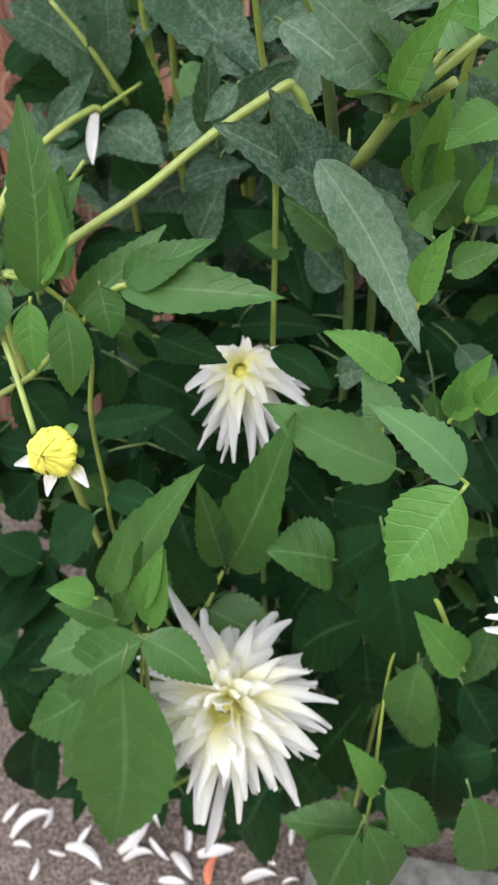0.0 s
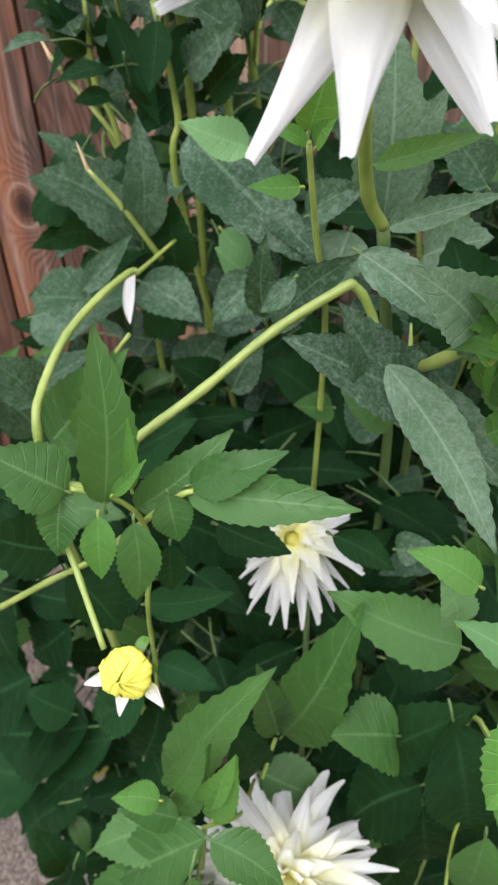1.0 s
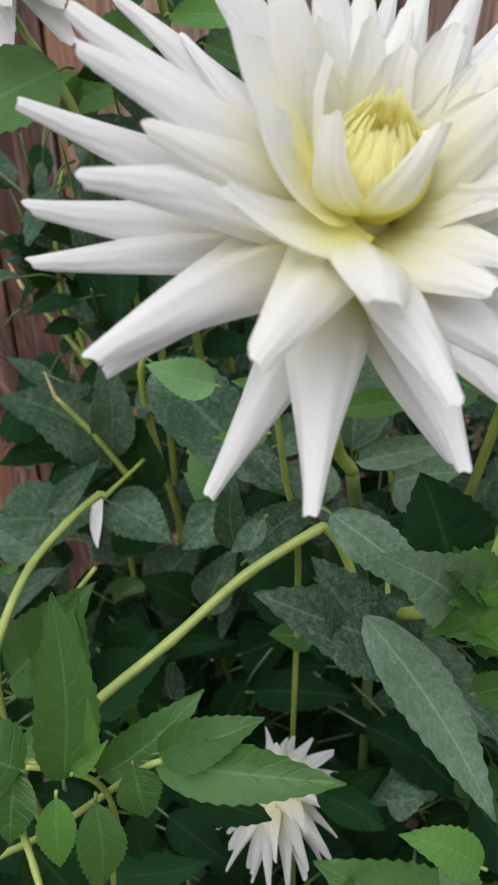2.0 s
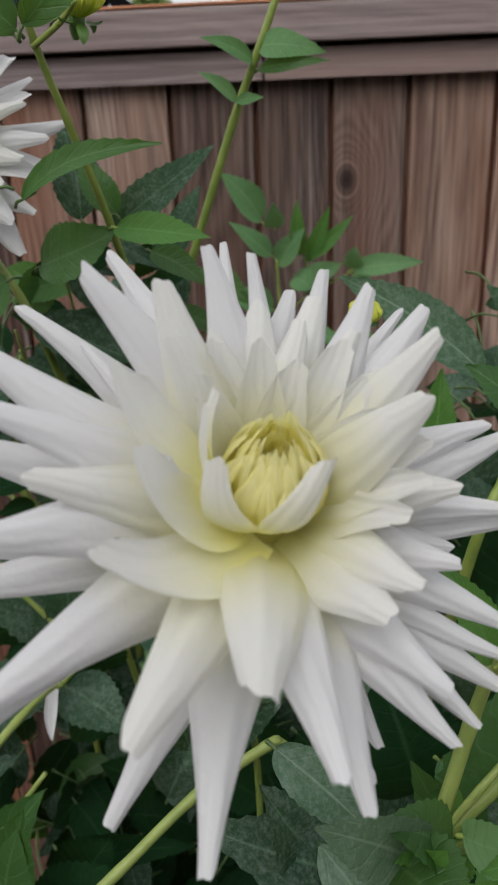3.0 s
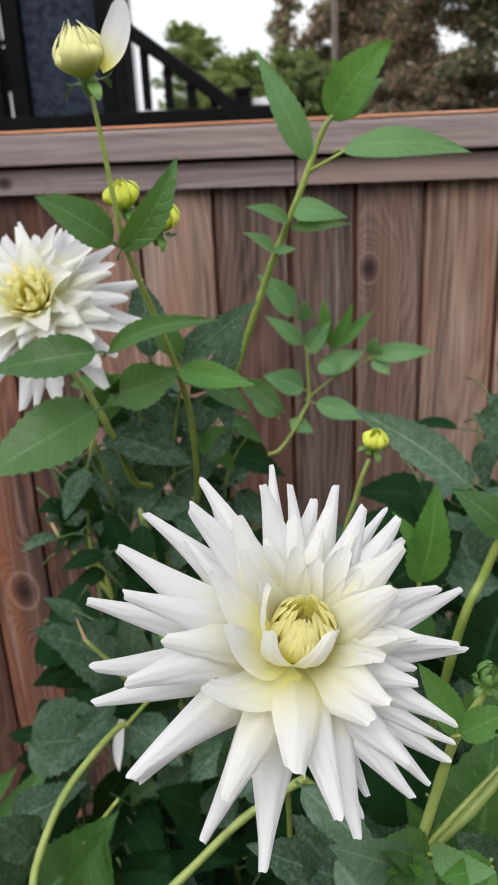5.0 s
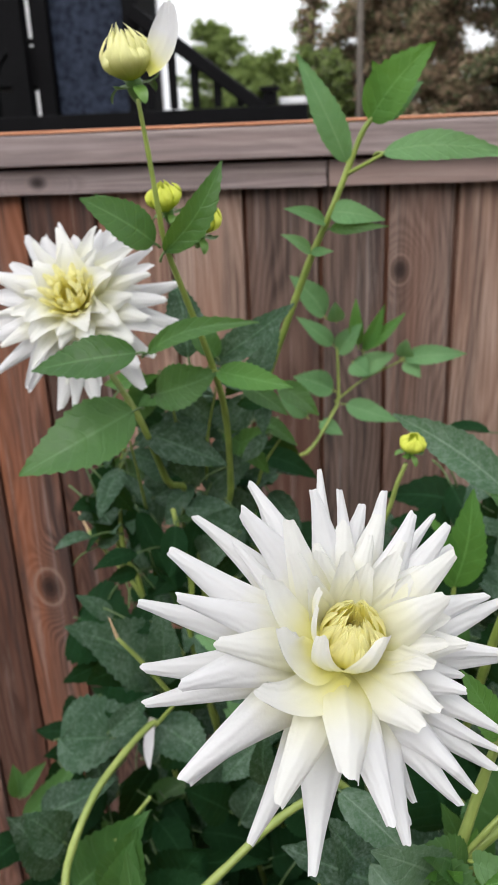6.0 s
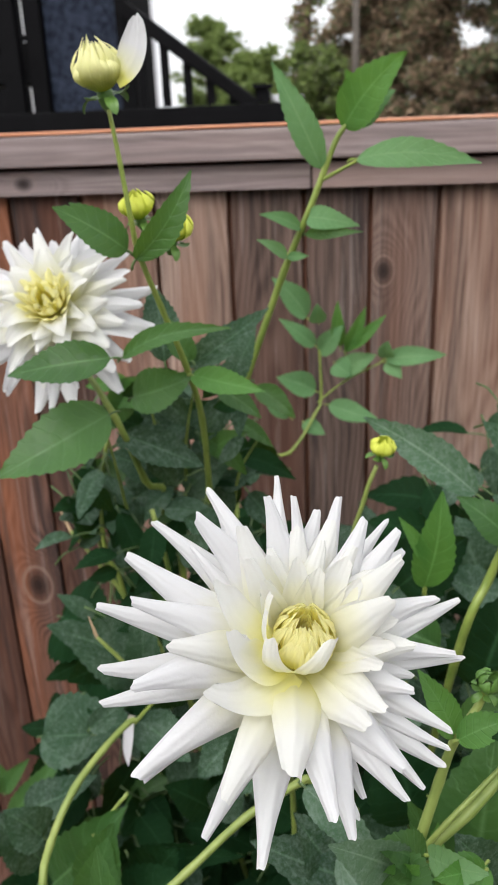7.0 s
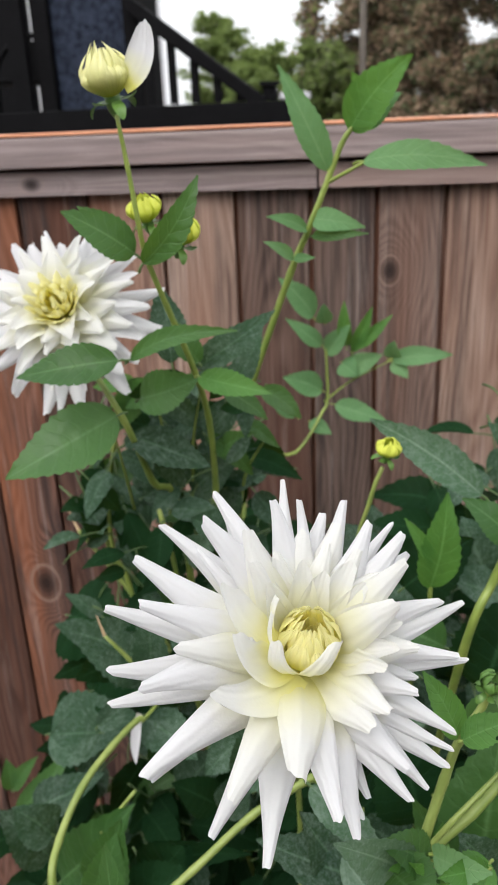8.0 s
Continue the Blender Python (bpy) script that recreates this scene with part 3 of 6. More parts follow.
    def sepals(self, n=6, length=0.02, drop=0.6, width=0.007):
        for i in range(n):
            ang = 360 * i / n + 17
            base, tip = self.at(ang, 0.008 * self.k, -0.02 * self.k), self.at(ang, length * self.k, (-0.02 - length * drop) * self.k)
            part("sepal", petal_blade(bmesh.new(), base, self.at(ang, length * 0.75 * self.k, -0.021 * self.k), tip, self.n, width * self.k, 0.6, 1.0, 0.2, seed=i), CALYX, self.ob, at=base)


def dahlia(plant, centre, axis, radius, seed, label, rings=((20, 1.0, 0.0), (18, 0.93, 0.012), (15, 0.78, 0.02), (11, 0.55, 0.03)), width=0.2, heart=0.85, wild=1.0, droop=0.0, faded=False):
    """A spiky white dahlia head of several whorls."""
    r = random.Random(seed)
    head = Head(plant, "flower", centre, axis, label, radius / 0.085)
    head.droop = droop
    for j, (n, out, h) in enumerate(rings):
        for i in range(n):
            f = j / (len(rings) - 1)
            head.petal(360 * (i + 0.37 * j + r.uniform(-0.25, 0.25) * wild) / n, radius * out * (1 + wild * r.uniform(-0.14, 0.08)), radius / 0.085 * (h + wild * r.uniform(-0.008, 0.008)),
                       radius * width * r.uniform(0.85, 1.1), PETAL if j < 2 else PETAL_IN, 0.1 * radius, radius * (-0.06 + 0.1 * f), r.uniform(0.5, 1.1), 0.5,
                       r.uniform(0.8, 1.4), -1 if r.random() < 0.6 else 1, r.uniform(0.14, 0.28), r.uniform(-8, 8) * wild)
    for j, (n, out, h) in enumerate(() if faded else ((12, 0.36, 0.034), (10, 0.27, 0.039), (8, 0.18, 0.043), (5, 0.08, 0.044))):
        for i in range(n):
            head.quill(360 * (i + 0.4 * j + r.uniform(-0.2, 0.2)) / n, heart * radius * out, radius / 0.085 * h * r.uniform(0.9, 1.05), radius * 0.14, PETAL_CORE, 0.06 * radius, 0.05 * radius, -0.16, 0.9, 1, 0.6)
    return head


def bud(plant, centre, axis, size, mat, label, n=22, sepals=6, closed=0.15, slim=1.0):
    """A closed bud: petals laid over one another up to the tip, on a green calyx."""
    head = Head(plant, "bud", centre, axis, label, size / 0.022)
    r = random.Random(n)
    for i in range(n):
        f = i / n
        ang = 137.5 * i + r.uniform(-9, 9)
        ro = size * (0.60 + 0.40 * f) * r.uniform(0.93, 1.07)
        base, tip = head.at(ang, 0.25 * size, -0.55 * size), head.at(ang, size * (closed + 0.45 * f * r.uniform(0.4, 1.2)), size * (1.0 - 0.3 * f + r.uniform(-0.1, 0.12) / slim ** 2))
        ctrl = head.at(ang, ro * 1.65, 0.22 * size)
        bm = petal_blade(bmesh.new(), base, ctrl, tip, ctrl - head.c + head.n * 0.01, slim * size * (0.58 + 0.24 * f), 0.75, -1.0, 0.1, seed=i)
        part("petal", bm, mat, head.ob, at=base)
    for i in range(sepals):
        ang = 360 * i / sepals
        base = head.at(ang, 0.3 * size, -0.72 * size)
        tip = head.at(ang, 0.95 * size, -1.25 * size if i % 2 else -0.5 * size)
        part("sepal", petal_blade(bmesh.new(), base, head.at(ang, 0.9 * size, -0.75 * size), tip, head.n, 0.45 * size, 0.5, 1.0, 0.2, seed=i), CALYX, head.ob, at=base)
    return head


def foliage(plant, n, lo, hi, kinds, seed, label, size=(0.05, 0.10)):
    """The tangle of leaves deep inside a plant, past counting."""
    r = random.Random(seed)
    for kind, share in kinds:
        bm = bmesh.new()
        for i in range(int(n * share)):
            p = Vector([r.uniform(a, b) for a, b in zip(lo, hi)])
            d = Vector((r.uniform(-1, 1), r.uniform(-0.9, 0.3), r.uniform(-0.9, 0.35))).normalized()
            length = r.uniform(*size)
            up = Vector((r.uniform(-0.5, 0.5), -0.7 + r.uniform(-0.4, 0.4), 0.8))
            leaf_blade(bm, p, p + d * length, up, length * r.uniform(0.42, 0.58), r.uniform(0, 0.3), r.uniform(0.05, 0.35), 0.04, 7, i)
        tagged(part("foliage", bm, (LEAF[kind], STEM_DARK), plant, label), kind="stuff")


# ---- an unseen wall added behind the viewer blocks low light and closes the place ----
tagged(part("wall_house", box(bmesh.new(), -9, 9, -6.3, -6.0, 0, 4.4, 0.01), STUCCO, smooth=False), "unseen dark blue wall added to block low light", "wall", kind="structure")
plant = thing("dahlia_plant", (0.15, 0.85, 0), "dahlia plant with a large open white flower and green leaves", "plant", "dahlias")
low = thing("dahlia_plant", (0.02, 0.72, 0), "bushy dahlia plant with fading white flowers and a yellow bud", "plant", "dahlias")
back = thing("dahlia_plant", (-0.04, 1.08, 0), "tall dahlia plant with a white flower, buds and mildewed leaves", "plant", "dahlias")
# the great white flower: petals by angle, radius, height and width
head = Head(plant, "flower", (0.121, 0.560, 1.591), (0.22, -0.71, 0.67), "large white cactus dahlia with a pale yellow heart")
OUTER = [(100, 0.0829, 0.001, 0.014), (97, 0.0665, 0.020, 0.013), (78, 0.0733, 0.006, 0.016), (58, 0.0762, 0.000, 0.014), (143, 0.0887, 0.002, 0.017), (-99, 0.0873, 0.016, 0.023), (-114, 0.0871, -0.013, 0.021),
         (-61, 0.0682, -0.011, 0.015), (122, 0.0803, -0.004, 0.014), (173, 0.0915, 0.012, 0.019), (-170, 0.0880, 0.010, 0.018), (-161, 0.0896, 0.008, 0.017), (2, 0.0780, -0.004, 0.016), (3, 0.0714, 0.002, 0.016),
         (21, 0.0805, 0.000, 0.016), (24, 0.0690, 0.004, 0.019), (-23, 0.0759, 0.000, 0.019), (-28, 0.0794, -0.004, 0.015), (-33, 0.0818, -0.008, 0.015), (-43, 0.0797, -0.004, 0.015), (-7, 0.0537, -0.004, 0.016), (-67, 0.0736, -0.004, 0.014)]
MIDDLE = [(67, 0.0618, 0.023, 0.021), (53, 0.0673, 0.020, 0.017), (108, 0.0660, 0.026, 0.021), (124, 0.0838, 0.008, 0.018), (136, 0.0712, 0.031, 0.020), (158, 0.0858, 0.022, 0.021), (172, 0.0754, 0.037, 0.021),
          (-162, 0.0739, 0.042, 0.022), (-140, 0.0862, 0.022, 0.023), (-73, 0.0767, 0.018, 0.021), (-82, 0.0657, 0.046, 0.019), (-51, 0.0762, 0.006, 0.020), (-46, 0.0634, 0.012, 0.021), (-16, 0.0513, 0.010, 0.019),
          (141, 0.0676, 0.004, 0.015), (-138, 0.0857, 0.016, 0.018), (85, 0.0649, 0.004, 0.018), (46, 0.0670, 0.006, 0.016)]
INNER = [(45, 0.0522, 0.036, 0.021), (30, 0.0369, 0.039, 0.021), (125, 0.0551, 0.035, 0.020), (-118, 0.0686, 0.046, 0.021), (-100, 0.0506, 0.0575, 0.025), (-174, 0.0576, 0.036, 0.022), (5, 0.0473, 0.018, 0.022),
         (-50, 0.0388, 0.026, 0.026), (-38, 0.0390, 0.030, 0.019), (96, 0.0508, 0.018, 0.022), (79, 0.0576, 0.014, 0.022), (66, 0.0482, 0.020, 0.021), (50, 0.0451, 0.020, 0.020), (21, 0.0373, 0.020, 0.020),
         (130, 0.0427, 0.030, 0.019), (115, 0.0431, 0.022, 0.018), (83, 0.0460, 0.020, 0.018)]
for ang, rad, h, w in OUTER:
    head.quill(ang, rad, h, 1.08 * w, PETAL, 0.009, -0.012, 0.07, 1.1, -1, 0.34)
for ang, rad, h, w in MIDDLE:
    head.quill(ang, rad, h, 1.06 * w, PETAL, 0.010, -0.006, 0.10, 1.05, -1, 0.34)
for ang, rad, h, w in INNER:
    head.quill(ang, rad, h, w, PETAL_IN, 0.009, 0.000, 0.08, 0.9, -1, 0.36)
for i in range(10):
    head.quill(-12 + 16 * i, 0.032 + 0.004 * (i % 3), 0.023 + 0.003 * (i % 2), 0.0165, PETAL_IN, 0.010, 0.002, -0.05, 0.75, 1, 0.5)
head.sepals()
# the cupped petals round the heart: base, middle, tip, upper side, width
for base, ctrl, tip, up, w in (((0.110, 0.549, 1.600), (0.094, 0.540, 1.612), (0.089, 0.539, 1.636), (0.70, -0.30, 0.60), 0.022),
                               ((0.115, 0.546, 1.595), (0.099, 0.524, 1.601), (0.096, 0.525, 1.622), (0.60, -0.30, 0.70), 0.021),
                               ((0.119, 0.545, 1.591), (0.102, 0.517, 1.592), (0.090, 0.508, 1.607), (0.40, -0.40, 0.80), 0.020),
                               ((0.119, 0.541, 1.594), (0.111, 0.526, 1.602), (0.112, 0.527, 1.619), (0.25, 0.85, 0.30), 0.0125),
                               ((0.123, 0.541, 1.594), (0.131, 0.527, 1.600), (0.138, 0.533, 1.616), (-0.35, 0.80, 0.40), 0.0125),
                               ((0.110, 0.543, 1.603), (0.106, 0.533, 1.616), (0.110, 0.531, 1.632), (0.80, 0.30, 0.30), 0.006),
                               ((0.108, 0.551, 1.610), (0.106, 0.548, 1.622), (0.110, 0.546, 1.630), (0.80, 0.10, 0.40), 0.008)):
    part("petal", quill_blade(bmesh.new(), base, ctrl, tip, up, w, 0.75, 1, 0.6, round(w * 5000)), PETAL_IN, head.ob, at=base)
head.core((0.1225, 0.556, 1.592), (0.12, -0.34, 0.93), 0.62, 1.52, 2, None, 0.42)
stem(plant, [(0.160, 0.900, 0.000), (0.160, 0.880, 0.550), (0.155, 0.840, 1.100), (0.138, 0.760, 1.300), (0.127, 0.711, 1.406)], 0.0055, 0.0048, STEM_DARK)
stem(plant, [(0.127, 0.711, 1.406), (0.117, 0.700, 1.430), (0.112, 0.675, 1.483), (0.112, 0.615, 1.560), (0.111, 0.563, 1.580)], 0.0048, 0.0042, STEM)
stem(plant, [(0.113, 0.702, 1.373), (0.108, 0.700, 1.372), (0.069, 0.688, 1.347), (0.029, 0.660, 1.320), (-0.015, 0.620, 1.298), (-0.016, 0.590, 1.290)], 0.0038, 0.0036, STEM_YELLOW)
stem(plant, [(0.153, 0.685, 1.324), (0.136, 0.690, 1.334), (0.126, 0.700, 1.354), (0.119, 0.702, 1.367), (0.113, 0.702, 1.373)], 0.0034, 0.0036, STEM)
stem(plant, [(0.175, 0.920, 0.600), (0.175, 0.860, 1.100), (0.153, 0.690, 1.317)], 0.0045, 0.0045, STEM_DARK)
stem(plant, [(0.153, 0.690, 1.317), (0.151, 0.680, 1.331), (0.162, 0.650, 1.361), (0.181, 0.606, 1.412)], 0.0045, 0.0045, STEM_YELLOW)
stem(plant, [(0.151, 0.680, 1.330), (0.149, 0.700, 1.351)], 0.003, 0.0008, STEM_YELLOW)
stem(plant, [(0.181, 0.606, 1.412), (0.195, 0.620, 1.461), (0.202, 0.620, 1.491), (0.215, 0.630, 1.508), (0.219, 0.630, 1.523)], 0.0042, 0.0022, STEM_YELLOW)
stem(plant, [(0.181, 0.606, 1.412), (0.213, 0.620, 1.438), (0.240, 0.640, 1.460), (0.266, 0.660, 1.476)], 0.004, 0.0036, STEM_YELLOW)
leaf(plant, (0.202, 0.620, 1.493), (0.182, 0.620, 1.535), (-0.07, -0.61, 0.79), 0.018, "fresh", 0.15, 0.34, 0.005)
leaf(plant, (0.207, 0.640, 1.479), (0.236, 0.640, 1.518), (-0.12, -0.61, 0.79), 0.016, "mid", 0.15, 0.34, 0.005)
leaf(plant, (0.202, 0.610, 1.500), (0.230, 0.610, 1.518), (-0.12, -0.59, 0.80), 0.018, "fresh", 0.15, 0.34, 0.003)
leaf(plant, (0.245, 0.600, 1.536), (0.218, 0.600, 1.531), (-0.15, -0.61, 0.78), 0.017, "mid", 0.15, 0.34, 0.003)
leaf(plant, (0.246, 0.600, 1.514), (0.218, 0.600, 1.513), (-0.15, -0.58, 0.80), 0.016, "dark", 0.15, 0.34, 0.003)
leaf(plant, (0.231, 0.680, 1.307), (0.240, 0.700, 1.418), (-0.11, -0.54, 0.84), 0.076, "mid", 0.15, 0.34, 0.011)
leaf(plant, (0.193, 0.720, 1.320), (0.171, 0.740, 1.386), (-0.04, -0.56, 0.83), 0.065, "dark", 0.15, 0.34, 0.007)
leaf(plant, (0.140, 0.660, 1.329), (0.112, 0.650, 1.391), (0.03, -0.51, 0.86), 0.039, "mildew", 0.15, 0.34, 0.007)
leaf(plant, (0.167, 0.660, 1.324), (0.085, 0.640, 1.380), (0.03, -0.50, 0.86), 0.047, "mildew", 0.15, 0.34, 0.01)
leaf(plant, (0.182, 0.720, 1.289), (0.147, 0.720, 1.315), (-0.02, -0.52, 0.85), 0.054, "mildew", 0.15, 0.34, 0.004)
leaf(plant, (0.202, 0.850, 1.445), (0.210, 0.840, 1.534), (-0.07, -0.73, 0.68), 0.033, "fresh", 0.15, 0.34, 0.009)
leaf(plant, (0.202, 0.850, 1.471), (0.181, 0.840, 1.513), (-0.05, -0.73, 0.68), 0.013, "fresh", 0.15, 0.34, 0.005)
stem(plant, [(0.170, 0.900, 1.200), (0.199, 0.860, 1.385), (0.203, 0.850, 1.471)], 0.003, 0.002, STEM)
stem(plant, [(0.200, 0.950, 1.000), (0.224, 0.800, 1.408), (0.245, 0.800, 1.486), (0.259, 0.800, 1.530)], 0.0045, 0.004, STEM)
leaf(plant, (0.259, 0.800, 1.519), (0.220, 0.800, 1.554), (-0.12, -0.74, 0.66), 0.028, "mid", 0.15, 0.34, 0.005)
leaf(plant, (0.259, 0.790, 1.529), (0.271, 0.780, 1.562), (-0.17, -0.74, 0.66), 0.023, "fresh", 0.15, 0.34, 0.004)
leaf(plant, (0.240, 0.860, 1.528), (0.153, 0.860, 1.594), (-0.06, -0.78, 0.63), 0.032, "powdery", 0.15, 0.34, 0.011)
leaf(plant, (0.282, 0.900, 1.592), (0.271, 0.900, 1.654), (-0.17, -0.83, 0.53), 0.031, "mildew", 0.15, 0.34, 0.006)
leaf(plant, (0.290, 0.900, 1.526), (0.249, 0.900, 1.575), (-0.15, -0.78, 0.61), 0.028, "mildew", 0.15, 0.34, 0.006)
leaf(plant, (0.245, 0.800, 1.381), (0.270, 0.820, 1.462), (-0.13, -0.65, 0.75), 0.067, "dark", 0.15, 0.34, 0.009)
leaf(plant, (0.183, 0.900, 1.412), (0.239, 0.900, 1.466), (-0.07, -0.71, 0.70), 0.064, "dark", 0.15, 0.34, 0.008)
leaf(plant, (0.217, 0.850, 1.385), (0.163, 0.850, 1.407), (-0.04, -0.66, 0.75), 0.043, "mid", 0.15, 0.34, 0.006)
leaf(plant, (0.262, 0.950, 1.399), (0.238, 0.950, 1.457), (-0.10, -0.72, 0.69), 0.058, "mildew", 0.15, 0.34, 0.006)
leaf(plant, (0.227, 0.700, 1.734), (0.239, 0.680, 1.759), (-0.18, -0.89, 0.41), 0.014, "mid", 0.15, 0.34, 0.003)
stem(plant, [(0.170, 0.900, 1.250), (0.140, 0.870, 1.444), (0.151, 0.855, 1.524), (0.160, 0.853, 1.554)], 0.0026, 0.0022, STEM_YELLOW)
bud(plant, (0.164, 0.853, 1.570), (0.15, -0.35, 0.9), 0.0115, PETAL_LIME, "small tight yellow-green dahlia bud", 14)
bud(plant, (0.220, 0.630, 1.523), (0.25, -0.3, 0.9), 0.0095, CALYX, "small closed green dahlia bud", 10, 8)
leaf(plant, (0.177, 0.600, 1.418), (0.156, 0.580, 1.437), (-0.06, -0.72, 0.69), 0.014, "fresh", 0.15, 0.34, 0.003)
stem(plant, [(0.174, 0.620, 1.395), (0.182, 0.610, 1.403), (0.199, 0.600, 1.421)], 0.0034, 0.003, STEM_YELLOW)
leaf(plant, (0.203, 0.660, 1.326), (0.199, 0.640, 1.396), (-0.11, -0.68, 0.72), 0.023, "fresh", 0.15, 0.34, 0.007)
leaf(plant, (0.190, 0.620, 1.338), (0.206, 0.600, 1.374), (-0.11, -0.65, 0.75), 0.018, "mid", 0.15, 0.34, 0.004)
leaf(plant, (0.175, 0.570, 1.422), (0.188, 0.540, 1.468), (-0.01, -0.80, 0.60), 0.015, "fresh", 0.15, 0.34, 0.006)
dahlia(back, (-0.111, 0.900, 1.672), (0.08, -0.80, 0.58), 0.079, 3, "white cactus dahlia with a pale yellow heart, partly behind a leaf", ((15, 1.04, -0.010), (15, 0.98, 0.006), (13, 0.82, 0.018), (11, 0.60, 0.026), (9, 0.44, 0.030)), 0.35, 0.8, 0.8, 0.06)
stem(back, [(-0.050, 1.100, 0.000), (-0.050, 1.060, 0.700), (-0.044, 1.000, 1.380), (-0.061, 0.950, 1.491), (-0.074, 0.920, 1.567), (-0.113, 0.950, 1.612), (-0.118, 0.920, 1.655)], 0.005, 0.003, STEM)
stem(back, [(-0.030, 1.100, 0.000), (0.030, 1.060, 0.900), (-0.011, 1.000, 1.367), (0.000, 0.960, 1.481), (0.006, 0.920, 1.568), (0.002, 0.890, 1.625), (-0.008, 0.860, 1.683), (-0.016, 0.840, 1.726), (-0.017, 0.830, 1.753), (-0.020, 0.826, 1.792), (-0.023, 0.822, 1.825)], 0.0046, 0.0018, STEM)
stem(back, [(-0.017, 0.840, 1.723), (0.002, 0.830, 1.733), (0.014, 0.820, 1.742)], 0.0022, 0.0018, STEM)
top_bud = bud(back, (-0.027, 0.822, 1.847), (-0.12, -0.25, 0.95), 0.0188, PETAL_BUD, "opening cream dahlia bud with one loose petal", 46, 6, 0.16, 0.62)
part("petal", petal_blade(bmesh.new(), (-0.015, 0.818, 1.842), (0.006, 0.814, 1.856), (0.004, 0.812, 1.880), (-0.3, -0.9, 0.1), 0.022, 0.5, 1, 0.35, 4), PETAL, top_bud.ob, "loose white petal standing off the bud")
bud(back, (-0.017, 0.850, 1.758), (-0.1, -0.3, 0.9), 0.0135, PETAL_LIME, "small yellow-green dahlia bud", 18)
bud(back, (0.012, 0.835, 1.744), (0.25, -0.25, 0.9), 0.0145, PETAL_LIME, "small yellow-green dahlia bud", 18)
leaf(back, (-0.006, 0.795, 1.730), (0.037, 0.792, 1.783), (0.55, -0.80, 0.25), 0.022, "mid", 0.25, 0.5, 0.008)
leaf(back, (-0.022, 0.830, 1.731), (-0.059, 0.800, 1.766), (0.28, -0.86, 0.43), 0.031, "mid", 0.2, 0.25, 0.006)
leaf(back, (-0.030, 0.850, 1.730), (-0.064, 0.840, 1.765), (0.28, -0.86, 0.43), 0.020, "mid", 0.15, 0.34, 0.005)
leaf(back, (-0.042, 0.860, 1.642), (0.041, 0.820, 1.679), (0.21, -0.82, 0.53), 0.018, "mid", 0.25, 0.5, 0.01)
leaf(back, (-0.040, 0.820, 1.653), (-0.117, 0.800, 1.649), (0.31, -0.78, 0.54), 0.033, "mid", 0.25, 0.3, 0.008)
leaf(back, (-0.059, 0.860, 1.593), (-0.137, 0.800, 1.565), (0.31, -0.73, 0.61), 0.054, "mid", 0.2, 0.25, 0.01)
leaf(back, (-0.002, 0.920, 1.616), (0.066, 0.920, 1.668), (0.14, -0.83, 0.53), 0.027, "mildew", 0.15, 0.34, 0.009)
leaf(back, (-0.024, 0.920, 1.621), (-0.039, 0.950, 1.685), (0.22, -0.83, 0.51), 0.033, "mildew", 0.15, 0.34, 0.007)
leaf(back, (0.009, 0.880, 1.621), (0.070, 0.840, 1.624), (0.14, -0.81, 0.57), 0.023, "fresh", 0.15, 0.34, 0.007)
leaf(back, (-0.050, 0.900, 1.594), (0.006, 0.880, 1.621), (0.21, -0.79, 0.57), 0.039, "mid", 0.15, 0.34, 0.007)
leaf(back, (-0.071, 0.930, 1.547), (0.005, 0.920, 1.523), (0.20, -0.76, 0.62), 0.037, "mildew", 0.15, 0.34, 0.008)
leaf(back, (0.019, 0.950, 1.579), (0.050, 0.970, 1.638), (0.13, -0.82, 0.55), 0.024, "mildew", 0.15, 0.34, 0.007)
leaf(back, (0.026, 0.900, 1.602), (0.064, 0.880, 1.586), (0.13, -0.80, 0.59), 0.019, "mid", 0.15, 0.34, 0.005)
leaf(back, (-0.033, 1.000, 1.455), (0.015, 0.980, 1.500), (0.16, -0.75, 0.64), 0.052, "mildew", 0.15, 0.34, 0.007)
leaf(back, (0.005, 0.950, 1.522), (0.044, 0.930, 1.551), (0.14, -0.77, 0.62), 0.021, "mid", 0.15, 0.34, 0.005)
leaf(back, (-0.059, 0.980, 1.574), (-0.016, 1.000, 1.525), (0.20, -0.78, 0.59), 0.028, "mildew", 0.15, 0.34, 0.007)
leaf(back, (0.044, 1.000, 1.570), (0.084, 0.980, 1.549), (0.09, -0.80, 0.59), 0.022, "mid", 0.15, 0.34, 0.005)
leaf(back, (-0.056, 1.000, 1.467), (-0.114, 1.000, 1.499), (0.23, -0.74, 0.63), 0.036, "mildew", 0.15, 0.34, 0.007)
leaf(back, (-0.088, 1.000, 1.447), (-0.038, 1.000, 1.468), (0.20, -0.73, 0.65), 0.027, "mildew", 0.15, 0.34, 0.005)
leaf(back, (-0.137, 1.000, 1.459), (-0.151, 1.000, 1.397), (0.27, -0.70, 0.66), 0.044, "mildew", 0.15, 0.34, 0.006)
leaf(back, (-0.111, 1.000, 1.440), (-0.109, 1.020, 1.358), (0.24, -0.70, 0.68), 0.032, "dark", 0.15, 0.34, 0.008)
leaf(back, (0.016, 1.000, 1.462), (-0.017, 1.000, 1.415), (0.14, -0.73, 0.67), 0.042, "mildew", 0.15, 0.34, 0.006)
leaf(back, (0.015, 1.050, 1.479), (0.058, 1.050, 1.453), (0.11, -0.76, 0.64), 0.025, "mildew", 0.15, 0.34, 0.005)
